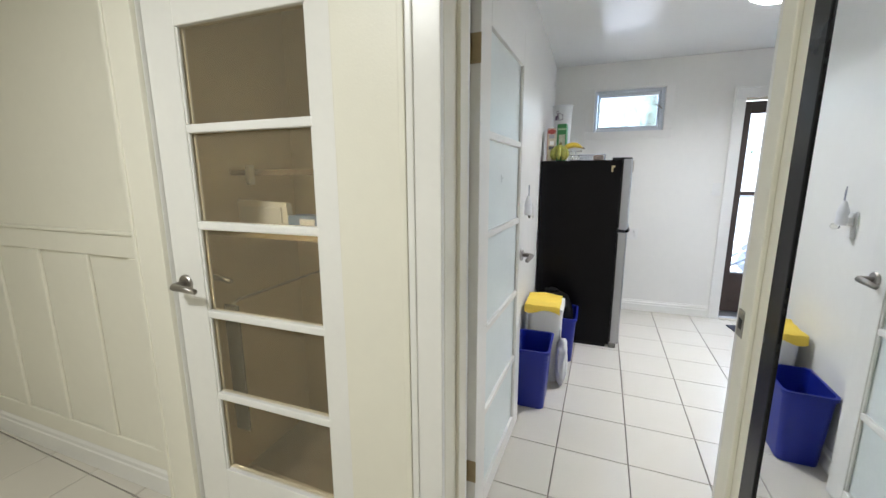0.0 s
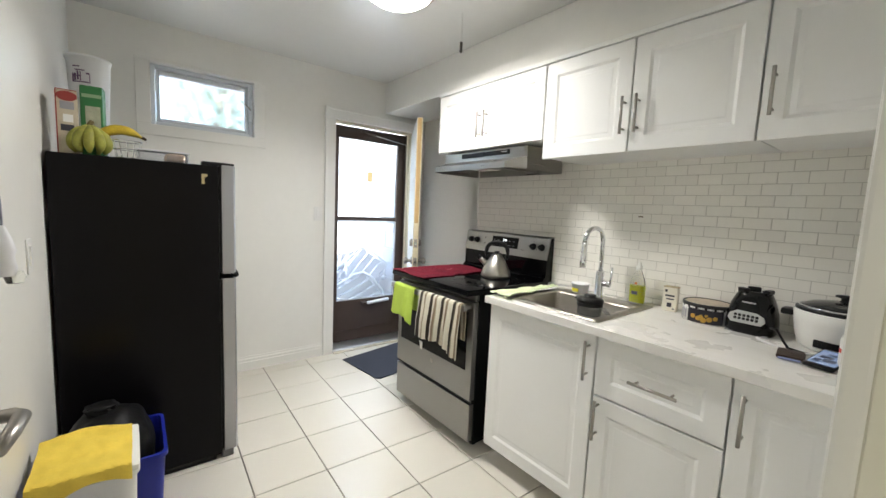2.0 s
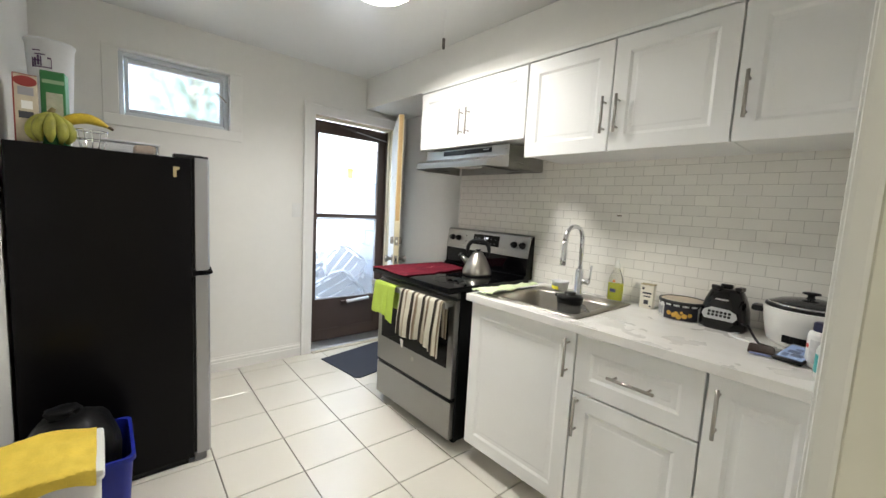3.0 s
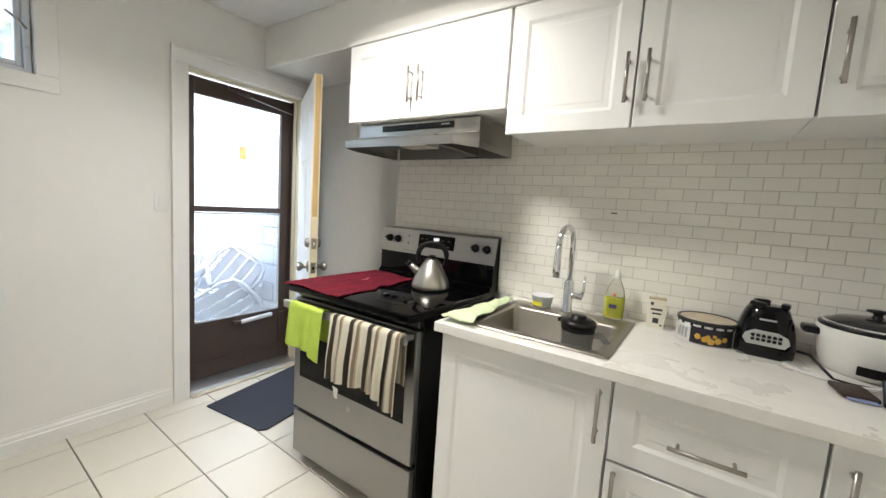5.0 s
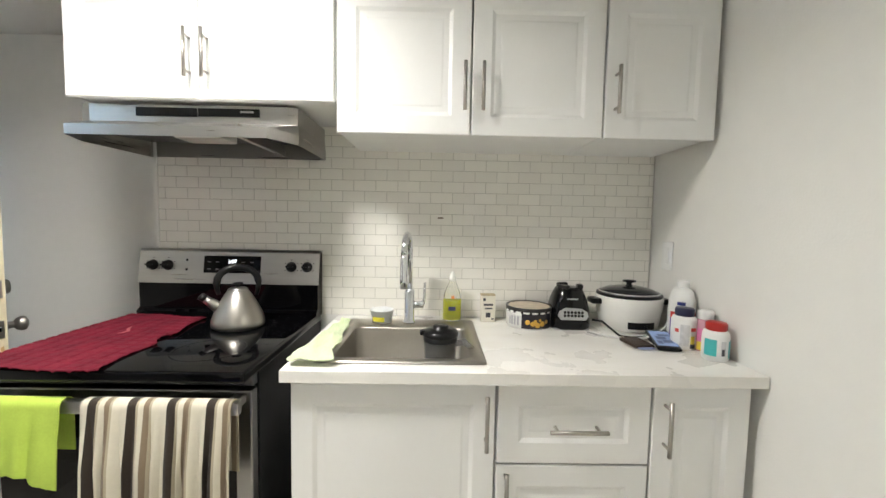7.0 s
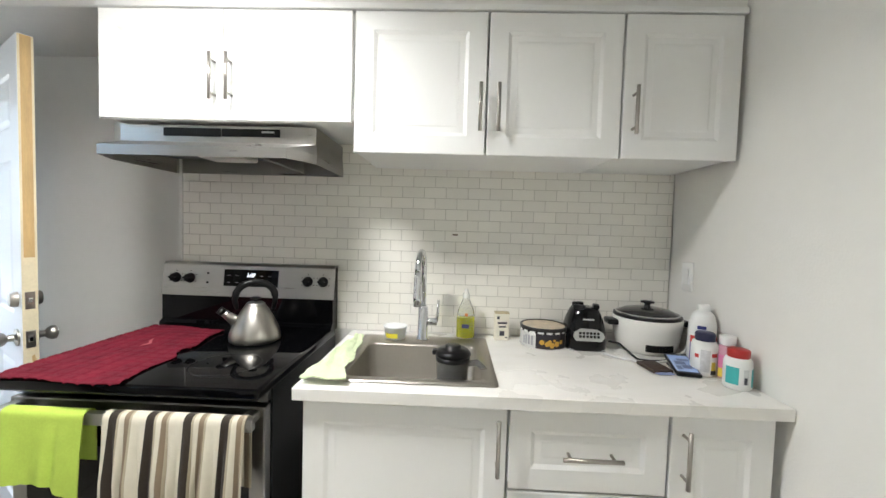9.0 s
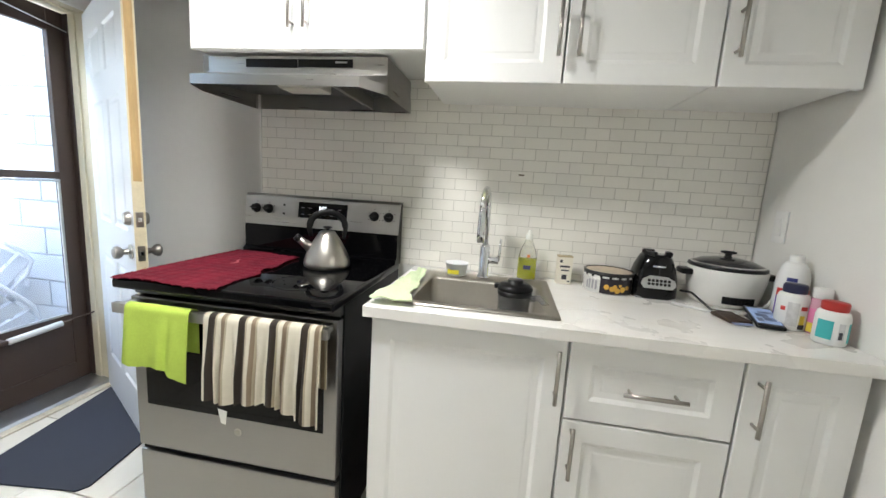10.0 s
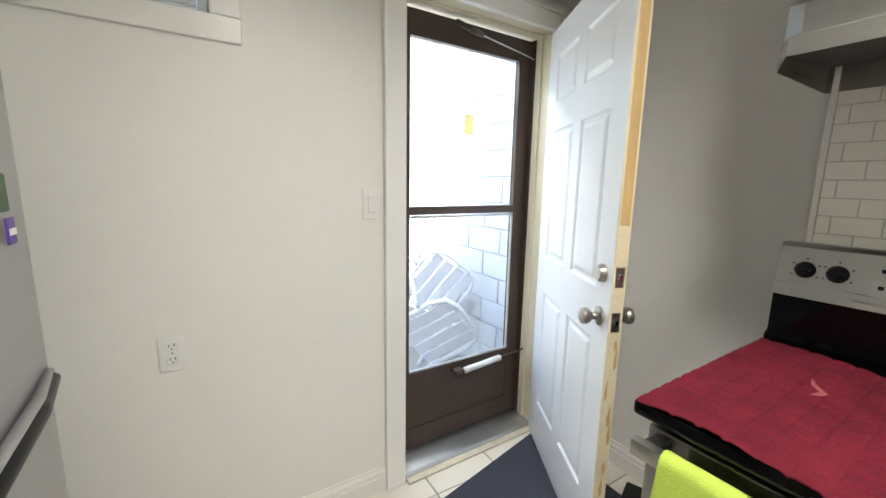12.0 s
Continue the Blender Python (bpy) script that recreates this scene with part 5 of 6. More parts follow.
# blender jug in the sink
jug = thing("blender_jug", (1.50, 2.105, 0.7165), label="clear glass blender jug with black lid standing in the sink", category="jug")
CLEARG = plain("jug_glass", (0.16, 0.165, 0.165), 0.04, alpha=0.38, ior=1.45, vary=0)
part("jar", lathe([(0, 0), (0.042, 0), (0.046, 0.01), (0.056, 0.215), (0.056, 0.220), (0.052, 0.220), (0.044, 0.014), (0, 0.012)], 36), CLEARG, jug, smooth=True)
part("rim", lathe([(0.0570, 0.208), (0.0585, 0.224), (0.053, 0.224), (0.053, 0.208)], 36), BLACKPL, jug, smooth=True)
jl = part("lid", lathe([(0.058, 0.224), (0.061, 0.228), (0.059, 0.238), (0.048, 0.246), (0.026, 0.248), (0.026, 0.258), (0.022, 0.260), (0, 0.260)], 36), BLACKPL, jug, "black lid", smooth=True)
part("lid_spout", boxed((-0.018, 0.044, 0.226), (0.018, 0.070, 0.242), 0.007, 2), BLACKPL, jl)
part("handle", tube([(-0.01, -0.052, 0.200), (-0.018, -0.080, 0.208), (-0.022, -0.104, 0.188), (-0.022, -0.104, 0.12), (-0.018, -0.080, 0.085), (-0.01, -0.046, 0.085)], 0.011, 12), CLEARG, jug, smooth=True)
for o in jug.children:
    o.visible_shadow = o.name.split(".")[0] not in ("jar", "handle")

# ---- refrigerator ----
FX, FY0, FY1, FH = 0.262, 3.305, 3.955, 1.488
frg = thing("refrigerator", (0, 0, 0), label="tall black-sided refrigerator with grey steel doors", category="refrigerator")
part("cabinet", boxed((XL + 0.012, FY0, 0.028), (0.188, FY1, FH), 0.006, 2), FRIDGEBLK, frg, "black textured cabinet")
part("base_grille", boxed((-0.30, FY0 + 0.015, 0.0), (0.165, FY1 - 0.015, 0.028)), BLACKPL, frg)
FSTEEL = mat("grey_steel_door", (0.40, 0.40, 0.41), 0.34, 0.85, vary=0.02, scale=3, rough_vary=0.02)
SPLIT = 0.955


def fridge_door(nm, z0, z1):
    bm = bmesh.new()
    out = [(0.200, FY0 - 0.004), (FX - 0.012, FY0 - 0.004), (FX - 0.003, FY0 + 0.006)] + [(FX + 0.010 * math.sin(math.pi * k / 12), FY0 + 0.02 + (FY1 - FY0 - 0.04) * k / 12) for k in range(13)] + [(FX - 0.003, FY1 - 0.006), (FX - 0.012, FY1 + 0.004), (0.200, FY1 + 0.004)]
    prism(out, z0, z1, "z", bm)
    d = part(nm, bm, FSTEEL, frg, "grey steel door", smooth=True)
    part("gasket", boxed((0.1885, FY0 + 0.006, z0 + 0.006), (0.1995, FY1 - 0.006, z1 - 0.006)), BLACKPL, d)
    return d


fd = fridge_door("freezer_door", SPLIT + 0.012, FH + 0.006)
rd = fridge_door("fridge_door", 0.045, SPLIT - 0.012)
part("pocket_handle", tube([(FX - 0.006, FY0 - 0.004, SPLIT + 0.004), (FX + 0.004, FY0 + 0.10, SPLIT + 0.002), (FX + 0.012, FY0 + 0.30, SPLIT), (FX + 0.010, FY0 + 0.50, SPLIT), (FX - 0.003, FY1 - 0.004, SPLIT)], [0.015, 0.019, 0.021, 0.020, 0.015], 12, flat=0.8), BLACKFRAME, fd, "black curved pocket handle", smooth=True)
part("handle_lip", tube([(FX + 0.010, FY0 + 0.12, SPLIT + 0.028), (FX + 0.021, FY0 + 0.30, SPLIT + 0.026), (FX + 0.018, FY0 + 0.50, SPLIT + 0.026), (FX + 0.004, FY1 - 0.03, SPLIT + 0.026)], [0.007, 0.009, 0.009, 0.007], 10, flat=0.7), FSTEEL, fd, "grey lip above the handle", smooth=True)
part("hinge_cap", boxed((0.12, FY0 + 0.002, FH), (0.235, FY0 + 0.05, FH + 0.018), 0.006, 2), BLACKPL, frg)
part("door_trim", boxed((0.190, FY0 + 0.004, FH + 0.006), (FX - 0.006, FY1 - 0.004, FH + 0.016), 0.002), BLACKPL, fd)
part("foot", boxed((0.19, FY0 + 0.006, 0.0), (FX - 0.02, FY0 + 0.05, 0.045), 0.004), plain("foot_grey", (0.2, 0.2, 0.2), 0.5), frg)
part("badge", prism([(-0.0, 0.0), (0.012, 0.0), (0.012, 0.03), (0.024, 0.036), (0.024, 0.046), (0.0, 0.046)], FY0 - 0.0012, FY0 + 0.001, "y", m=Matrix.Translation((0.118, 0, 1.40))), plain("badge_gold", (0.55, 0.45, 0.25), 0.35, metal=0.6), frg, "small gold badge")


def pinned(name, label, y, z, w, h, t, material, extra=None, category="magnet"):
    root = thing(name, (FX + 0.0105, y, z), label=label, category=category)
    part("face", boxed((0, -w / 2, -h / 2), (t, w / 2, h / 2), min(0.002, t / 3)), material, root)
    for nm, m, lo, hi in extra or ():
        part(nm, boxed((t - 0.0003, lo[0], lo[1]), (t + 0.0012, hi[0], hi[1])), m, root)
    return root


photo = plain("photo_brown", (0.30, 0.25, 0.17), 0.4, scale=20, vary=0.5)
photo2 = plain("photo_blue_grey", (0.30, 0.34, 0.44), 0.4, scale=18, vary=0.5)
pinned("photo_magnet", "small brown picture magnet on the freezer door", 3.460, 1.442, 0.110, 0.086, 0.003, photo)
pinned("photo_magnet", "dark framed picture magnet on the freezer door", 3.630, 1.422, 0.110, 0.095, 0.009, plain("magnet_black", (0.02, 0.02, 0.025), 0.4), (("picture", photo2, (-0.044, -0.038), (0.036, 0.038)),))
pinned("souvenir_magnet", "carved brown souvenir magnet on the freezer door", 3.760, 1.412, 0.065, 0.078, 0.008, plain("magnet_bone", (0.35, 0.29, 0.16), 0.6, scale=60, vary=0.5, bump=0.6, bump_scale=150))
pinned("photo_print", "small landscape photo print on the freezer door", 3.530, 1.312, 0.181, 0.074, 0.0012, plain("photo_border", (0.75, 0.76, 0.78), 0.4), (("picture", photo2, (-0.080, -0.030), (0.072, 0.030)),), category="photo")
pinned("paper_strip", "narrow white paper strip on the freezer door", 3.620, 1.257, 0.029, 0.121, 0.001, plain("paper_strip_white", (0.78, 0.78, 0.76), 0.6), category="paper")
pinned("souvenir_magnet", "round cream souvenir magnet on the freezer door", 3.720, 1.312, 0.078, 0.086, 0.010, plain("magnet_cream", (0.50, 0.46, 0.30), 0.5, scale=70, vary=0.5, bump=0.6, bump_scale=150))
pinned("leaf_magnet", "green leaf-shaped magnet on the freezer door", 3.800, 1.302, 0.045, 0.055, 0.006, plain("magnet_green", (0.04, 0.09, 0.035), 0.5, vary=0.3, scale=40))
pinned("tag_magnet", "purple and white tag hanging on the freezer door", 3.825, 1.245, 0.030, 0.040, 0.004, PURPLE, (("stripe", WHITEPL, (-0.012, -0.006), (0.012, 0.004)),))

# on top of the refrigerator
TZ = FH + 0.0005


def carton(name, label, x, y, w, d, h, front, top_mat, rz, prints):
    root = thing(name, (x, y, TZ), rz, label=label, category="box")
    part("carton", boxed((-w / 2, -d / 2, 0), (w / 2, d / 2, h), 0.002), front, root)
    for nm, lo, hi, m in prints:
        part(nm, boxed((lo[0], -d / 2 - 0.0008, lo[1]), (hi[0], -d / 2 + 0.0005, hi[1])), m, root)
    part("top_flap", boxed((-w / 2 + 0.001, -d / 2 + 0.001, h), (w / 2 - 0.001, d / 2 - 0.001, h + 0.0025)), top_mat, root)
    return root


BOXRED = plain("carton_dull_red", (0.26, 0.035, 0.03), 0.5)
CERR = plain("carton_cream_print", (0.50, 0.44, 0.33), 0.5, scale=25, vary=0.2)
cream_box = carton("cereal_box", "cream cereal box with a red oval on the refrigerator", -0.340, 3.44, 0.066, 0.16, 0.250, CERR, BOXRED, 4,
       (("side_stripe", (-0.033, 0.0), (-0.029, 0.249), BOXRED), ("picture", (-0.02, 0.175), (0.022, 0.205), INKG), ("disc", (-0.012, 0.125), (0.018, 0.155), WHITEPL), ("spots", (-0.02, 0.09), (0.02, 0.115), INK)))
part("red_oval", lathe([(0.031, 0.0), (0.031, 0.002), (0, 0.002)], 28, pose(0.001, -0.080, 0.226, 90), squash=(1, 0.62, 1)), BOXRED, cream_box, "red oval print")
carton("cereal_box", "green cereal box with a cream panel on the refrigerator", -0.258, 3.43, 0.072, 0.07, 0.285, plain("carton_green", (0.03, 0.17, 0.05), 0.45), plain("carton_green", (0.03, 0.17, 0.05), 0.45), -6,
       (("name_bar", (-0.030, 0.240), (0.033, 0.254), plain("print_pale_green", (0.28, 0.40, 0.24), 0.5)), ("panel", (-0.020, 0.05), (0.028, 0.205), plain("panel_cream", (0.42, 0.43, 0.32), 0.5, scale=40, vary=0.25))))
bk = thing("plastic_bucket", (-0.285, 3.735, TZ), label="tall translucent white plastic bucket with purple print", category="bucket")
part("bucket", lathe([(0, 0), (0.062, 0), (0.064, 0.01), (0.084, 0.44), (0.089, 0.445), (0.089, 0.455), (0.081, 0.455), (0.060, 0.014), (0, 0.012)], 40), plain("milky_plastic", (0.74, 0.75, 0.76), 0.4), bk, smooth=True)
for z0, z1, a0, a1 in ((0.335, 0.339, 228, 276), (0.385, 0.389, 236, 262), (0.339, 0.372, 228, 230), (0.342, 0.372, 234, 238), (0.345, 0.382, 242, 246), (0.342, 0.380, 250, 252), (0.339, 0.372, 274, 276), (0.372, 0.378, 266, 275), (0.400, 0.404, 230, 250), (0.360, 0.364, 230, 252)):
    part("print", wrap(0.080, z0, z1, a0, a1, 8, 0.004), plain("print_purple", (0.12, 0.06, 0.14), 0.5), bk, "purple print")

bk.scale = (0.96, 0.96, 1.045)


def banana(parent, turn, material):
    """One banana of a standing bunch: from the stem outwards and down."""
    pts, rad = [], []
    for k in range(13):
        q = k / 12
        out = 0.012 + 0.055 * math.sin(q * 2.35)
        pts.append((out * math.cos(radians(turn)), out * math.sin(radians(turn)) * 0.8, 0.140 - 0.130 * q))
        rad.append((0.007, 0.010, 0.016, 0.020, 0.022, 0.0225, 0.0225, 0.022, 0.0215, 0.020, 0.017, 0.012, 0.007)[k])
    return part("banana", tube(pts, rad, 7), material, parent, smooth=True)


UNRIPE = plain("banana_green_yellow", (0.27, 0.27, 0.045), 0.55, scale=28, vary=0.45)
RIPE = plain("banana_yellow", (0.52, 0.38, 0.03), 0.55, scale=28, vary=0.4)
bn = thing("banana_bunch", (-0.268, 3.362, TZ), label="bunch of greenish bananas standing on the refrigerator", category="bananas")
for a in (-165, -128, -92, -55, -18, 60):
    banana(bn, a, UNRIPE)
part("stem", tube([(0.0, 0, 0.125), (0.0, 0, 0.145), (0.010, 0, 0.165)], [0.016, 0.012, 0.009], 8), plain("banana_stem", (0.14, 0.11, 0.04), 0.7), bn, smooth=True)
bn.scale = (0.86, 0.86, 0.86)
ba = thing("fruit_basket", (-0.150, 3.385, TZ), label="small chrome wire basket holding a yellow banana", category="basket")
for r, z in ((0.036, 0.004), (0.046, 0.040), (0.052, 0.075)):
    part("wire_ring", tube([(r * math.cos(2 * math.pi * k / 24), r * math.sin(2 * math.pi * k / 24), z) for k in range(24)], 0.002, 6, closed=True), CHROME, ba)
for k in range(12):
    a = 2 * math.pi * k / 12
    part("wire", tube([(0.036 * math.cos(a), 0.036 * math.sin(a), 0.004), (0.046 * math.cos(a), 0.046 * math.sin(a), 0.040), (0.052 * math.cos(a), 0.052 * math.sin(a), 0.075)], 0.0015, 6), CHROME, ba)
yb = thing("loose_banana", (-0.168, 3.375, TZ + 0.072), label="single yellow banana lying on the wire basket", category="banana")
bm = tube([(-0.075 + 0.155 * k / 10, -0.01, 0.018 + 0.030 * math.sin(math.pi * k / 10)) for k in range(11)], [0.008, 0.017, 0.020, 0.021, 0.021, 0.020, 0.019, 0.017, 0.013, 0.006, 0.005], 8)
part("fruit", bm, RIPE, yb, smooth=True)
part("tip", tube([(0.070, -0.01, 0.026), (0.086, -0.01, 0.016)], [0.0075, 0.005], 8), plain("banana_tip", (0.05, 0.035, 0.02), 0.8), yb, "dark banana tip", smooth=True)
cn = thing("plastic_container", (-0.025, 3.40, TZ), 3, label="clear plastic food tray with bread on the refrigerator", category="container")
part("tray", boxed((-0.095, -0.06, 0), (0.095, 0.06, 0.045), 0.010, 2), plain("clear_tray", (0.80, 0.81, 0.85), 0.10, transmission=0.85, ior=1.10), cn, smooth=True)
part("rim", tube([(-0.097, -0.062, 0.0455), (0.097, -0.062, 0.0455), (0.097, 0.062, 0.0455), (-0.097, 0.062, 0.0455)], 0.003, 8, closed=True), plain("tray_rim", (0.72, 0.73, 0.76), 0.2), cn)
part("bread", boxed((0.01, -0.05, 0.004), (0.085, 0.05, 0.040), 0.014, 3), plain("bread_brown", (0.45, 0.30, 0.18), 0.8, bump=0.5), cn, "brown bread", smooth=True)

# ---- bins ----
def tapered(x0, y0, x1, y1, h, flare, r=0.03, t=0.004, rim=0.008):
    """An open tapered bin with rounded corners, a wall thickness and a rolled rim."""
    bm = bmesh.new()
    rows = []
    for o, z in ((0, 0), (0.004, 0.004), (flare, h - 0.018), (flare + rim, h - 0.017), (flare + rim, h), (flare - t, h), (flare - t, h - 0.02), (0.004 - t, 0.006)):
        ring = []
        for cx, cy, a in ((x1 + o - r, y1 + o - r, 0), (x0 - o + r, y1 + o - r, 90), (x0 - o + r, y0 - o + r, 180), (x1 + o - r, y0 - o + r, 270)):
            for k in range(6):
                q = radians(a + 90 * k / 5)
                ring.append(bm.verts.new((cx + r * math.cos(q), cy + r * math.sin(q), z)))
        rows.append(ring)
    for a, b in zip(rows, rows[1:]):
        for k in range(24):
            bm.faces.new((a[k], a[(k + 1) % 24], b[(k + 1) % 24], b[k]))
    bm.faces.new(rows[0][::-1])
    bm.faces.new(rows[-1])
    bmesh.ops.recalc_face_normals(bm, faces=bm.faces)
    return bm


BLUE = mat("blue_bin_plastic", (0.012, 0.022, 0.26), 0.36, vary=0.06, scale=6, bump=0.05)
bb = thing("recycling_bin", (0, 0, 0), label="empty blue plastic waste bin on the floor", category="bin", group="blue bins")
part("bin", tapered(-0.372, 2.245, -0.215, 2.515, 0.375, 0.022), BLUE, bb, smooth=True)
bb = thing("recycling_bin", (0, 0, 0), label="blue plastic bin holding a black bag beside the refrigerator", category="bin", group="blue bins")
part("bin", tapered(-0.34, 2.94, -0.085, 3.235, 0.345, 0.022), BLUE, bb, smooth=True)


def lump(sx, sy, sz, seed, amp, m=None, sub=4, top=None):
    """A crumpled rounded bag."""
    bm = bmesh.new()
    bmesh.ops.create_icosphere(bm, subdivisions=sub, radius=1.0)
    for v in bm.verts:
        p = v.co.copy()
        w = 1 + amp * noise.noise(p * 2.1 + Vector((seed, 0, 0))) + amp * 0.5 * abs(noise.noise(p * 5 + Vector((0, seed, 0))))
        v.co = Vector((math.copysign(abs(p.x) ** 0.7, p.x) * sx, math.copysign(abs(p.y) ** 0.7, p.y) * sy, math.copysign(abs(p.z) ** 0.75, p.z) * sz)) * w
    if m is not None:
        bmesh.ops.transform(bm, matrix=m, verts=bm.verts)
    return bm


bag = thing("black_bag", (-0.235, 3.085, 0.010), label="full black rubbish bag standing in the blue bin", category="bag")
part("bag", lump(0.140, 0.14, 0.215, 3.1, 0.08, pose(0, 0, 0.262)), plain("black_bag_plastic", (0.005, 0.005, 0.0055), 0.45, bump=0.6, bump_scale=30, ior=1.3), bag, smooth=True)
part("knot", lump(0.05, 0.04, 0.02, 1.1, 0.3, pose(-0.02, 0.02, 0.485), 3), plain("black_bag_plastic", (0.010, 0.010, 0.011), 0.3), bag, smooth=True)
wb = thing("waste_bin", (0, 0, 0), label="white plastic waste bin lined with a bag", category="bin")
part("bin", tapered(-0.352, 2.60, -0.165, 2.83, 0.50, 0.016, r=0.04), plain("white_bin_plastic", (0.78, 0.78, 0.75), 0.4), wb, smooth=True)
part("lid", boxed((-0.375, 2.578, 0.499), (-0.142, 2.852, 0.522), 0.010, 2), WHITEPL, wb, "white swing lid", smooth=True)
pb = thing("plastic_bag", (-0.135, 2.60, 0.004), label="white translucent carrier bag hanging against the waste bin", category="bag")
part("bag", lump(0.036, 0.075, 0.15, 5.2, 0.16, pose(0.0, 0, 0.155)), plain("carrier_bag", (0.80, 0.80, 0.80), 0.3, transmission=0.25, ior=1.1, bump=0.8, bump_scale=25), pb, smooth=True)
part("strap", tube([(-0.01, 0.0, 0.28), (-0.025, 0.02, 0.38), (-0.03, 0.05, 0.45)], [0.022, 0.012, 0.008], 8, flat=0.4), plain("carrier_bag", (0.80, 0.80, 0.80), 0.3), pb, smooth=True)


def yellow_fn(u, v):
    """Folded over the bin's lid, its front hem hanging down a little."""
    x, y = -0.386 + 0.226 * u, 2.538 + (0.305 + 0.018 * math.sin(u * 5)) * v - 0.012 * math.sin(u * 6.5 + 0.5)
    z = 0.529 + 0.006 * (1 + noise.noise(Vector((x * 11, y * 11, 0)))) + 0.003 * (1 + noise.noise(Vector((x * 30, y * 30, 4)))) + 0.014 * math.exp(-((v - 0.9) / 0.08) ** 2)
    d, e = max(0.0, 2.578 - y), max(0.0, x + 0.146)
    if d > 0:
        z -= 0.9 * d + 3.0 * d * d
        y = 2.572 - d * 0.22 - 0.006 * math.sin(u * 16) * d / 0.09
    if e > 0:
        z -= 0.9 * e
        x = -0.138 + e * 0.35 + 0.004 * math.sin(v * 14)
    return (x, y, z)


cloth("yellow_cloth", "yellow cleaning cloth folded over the waste bin", yellow_fn, 50, 50, terry("yellow_microfibre", (0.84, 0.62, 0.10), 0.10, 0.7), 0.006)

# ---- small fixtures ----
lampf = thing("ceiling_lamp", (LAMP[0], LAMP[1], ZC), label="round flush ceiling lamp, lit glass in a nickel ring", category="ceiling lamp")
part("ring", lathe([(0, 0), (0.172, 0), (0.178, -0.004), (0.178, -0.055), (0.185, -0.058), (0.185, -0.070), (0.168, -0.070), (0.168, -0.05), (0, -0.05)], 56), plain("lamp_nickel", (0.42, 0.38, 0.32), 0.3, metal=1.0), lampf, "brushed nickel ring", smooth=True)
part("diffuser", lathe([(0.168, -0.062), (0.160, -0.085), (0.130, -0.106), (0.08, -0.116), (0, -0.119)], 56), plain("lit_glass", (1.0, 0.97, 0.90), 0.4, vary=0, emit=2.5), lampf, "lit white glass", smooth=True)

hk = thing("ceiling_hook", (1.36, 2.95, ZC), label="small hook with a clip hanging from the ceiling", category="hook")
part("string", tube([(0, 0, 0), (0, 0, -0.16)], 0.0015, 6), plain("string_white", (0.7, 0.7, 0.68), 0.6), hk)
part("clip", boxed((-0.008, -0.006, -0.215), (0.008, 0.006, -0.155), 0.003), plain("clip_dark", (0.08, 0.07, 0.06), 0.5), hk, "dark clip")

mt = thing("door_mat", (0, 0, 0), label="dark blue-grey rubber mat by the back door", category="mat")
out = [(1.235, 4.19), (1.295, 3.72), (1.33, 3.695), (1.98, 3.80), (1.99, 4.315), (1.95, 4.33)]
bm = prism(out, 0.0015, 0.009, "z")
part("mat", bm, plain("rubber_mat", (0.022, 0.026, 0.040), 0.75, bump=0.5, bump_scale=500), mt)
bag2 = thing("dark_shoe_tray", (2.02, 3.70, 0.0012), 20, label="black folded rubber piece behind the back door", category="tray")
part("tray", boxed((-0.10, -0.12, 0), (0.08, 0.12, 0.03), 0.008, 2), BLACKPL, bag2)


def plate(name, label, m, kind):
    """A wall plate in its own x-z plane, facing -y."""
    root = tagged(new(name), label, "wall plate")
    root.matrix_world = m
    part("plate", boxed((-0.036, -0.006, -0.058), (0.036, 0, 0.058), 0.004, 2), WHITEPL, root, smooth=True)
    if kind == "outlet":
        for s in (-1, 1):
            f = part("socket", boxed((-0.017, -0.0085, s * 0.022 - 0.014), (0.017, -0.005, s * 0.022 + 0.014), 0.003, 2), WHITEPL, root)
            for x0, z0, x1, z1 in ((-0.008, 0, -0.0055, 0.008), (0.0055, 0.001, 0.008, 0.008), (-0.002, -0.009, 0.002, -0.005)):
                part("slot", boxed((x0, -0.0092, s * 0.022 + z0), (x1, -0.0080, s * 0.022 + z1)), BLACKPL, f)
        part("screw", lathe([(0, 0.001), (0.003, 0.001), (0.003, 0)], 10, pose(0, -0.006, 0, 90)), NICKEL, root)
    else:
        part("rocker", boxed((-0.016, -0.010, -0.033), (0.016, -0.005, 0.033), 0.003, 2), WHITEPL, root, "white rocker")
    return root


plate("wall_outlet", "white double socket on the wall beside the door", pose(0.420, YB, 0.793), "outlet")
plate("light_switch", "white rocker light switch beside the door casing", pose(1.082, YB, 1.245), "switch")
plate("wall_outlet", "white flush socket plate on the end wall above the worktop", pose(1.80, YK, 1.20, 0, 0, 180), "switch")
plate("light_switch", "white switch plate on the wall beside the refrigerator", pose(XL, 2.98, 1.12, 0, 0, 90), "switch")
fh = thing("air_freshener", (XL, 2.42, 1.16), 90, label="white plug-in air freshener on the wall", category="air freshener")
part("plate", boxed((-0.036, -0.006, -0.075), (0.036, 0, 0.045), 0.004, 2), WHITEPL, fh)
part("body", lathe([(0, 0), (0.020, 0.003), (0.024, 0.02), (0.020, 0.045), (0.024, 0.06), (0.018, 0.085), (0.008, 0.115), (0, 0.118)], 24, pose(0.0, -0.045, -0.02)), plain("freshener_white", (0.78, 0.78, 0.80), 0.3), fh, smooth=True)
part("dial", lathe([(0, -0.016), (0.014, -0.013), (0.018, 0), (0.014, 0.013), (0, 0.016)], 20, pose(0.006, -0.062, -0.022)), CLEARPL, fh, "clear round knob", smooth=True)
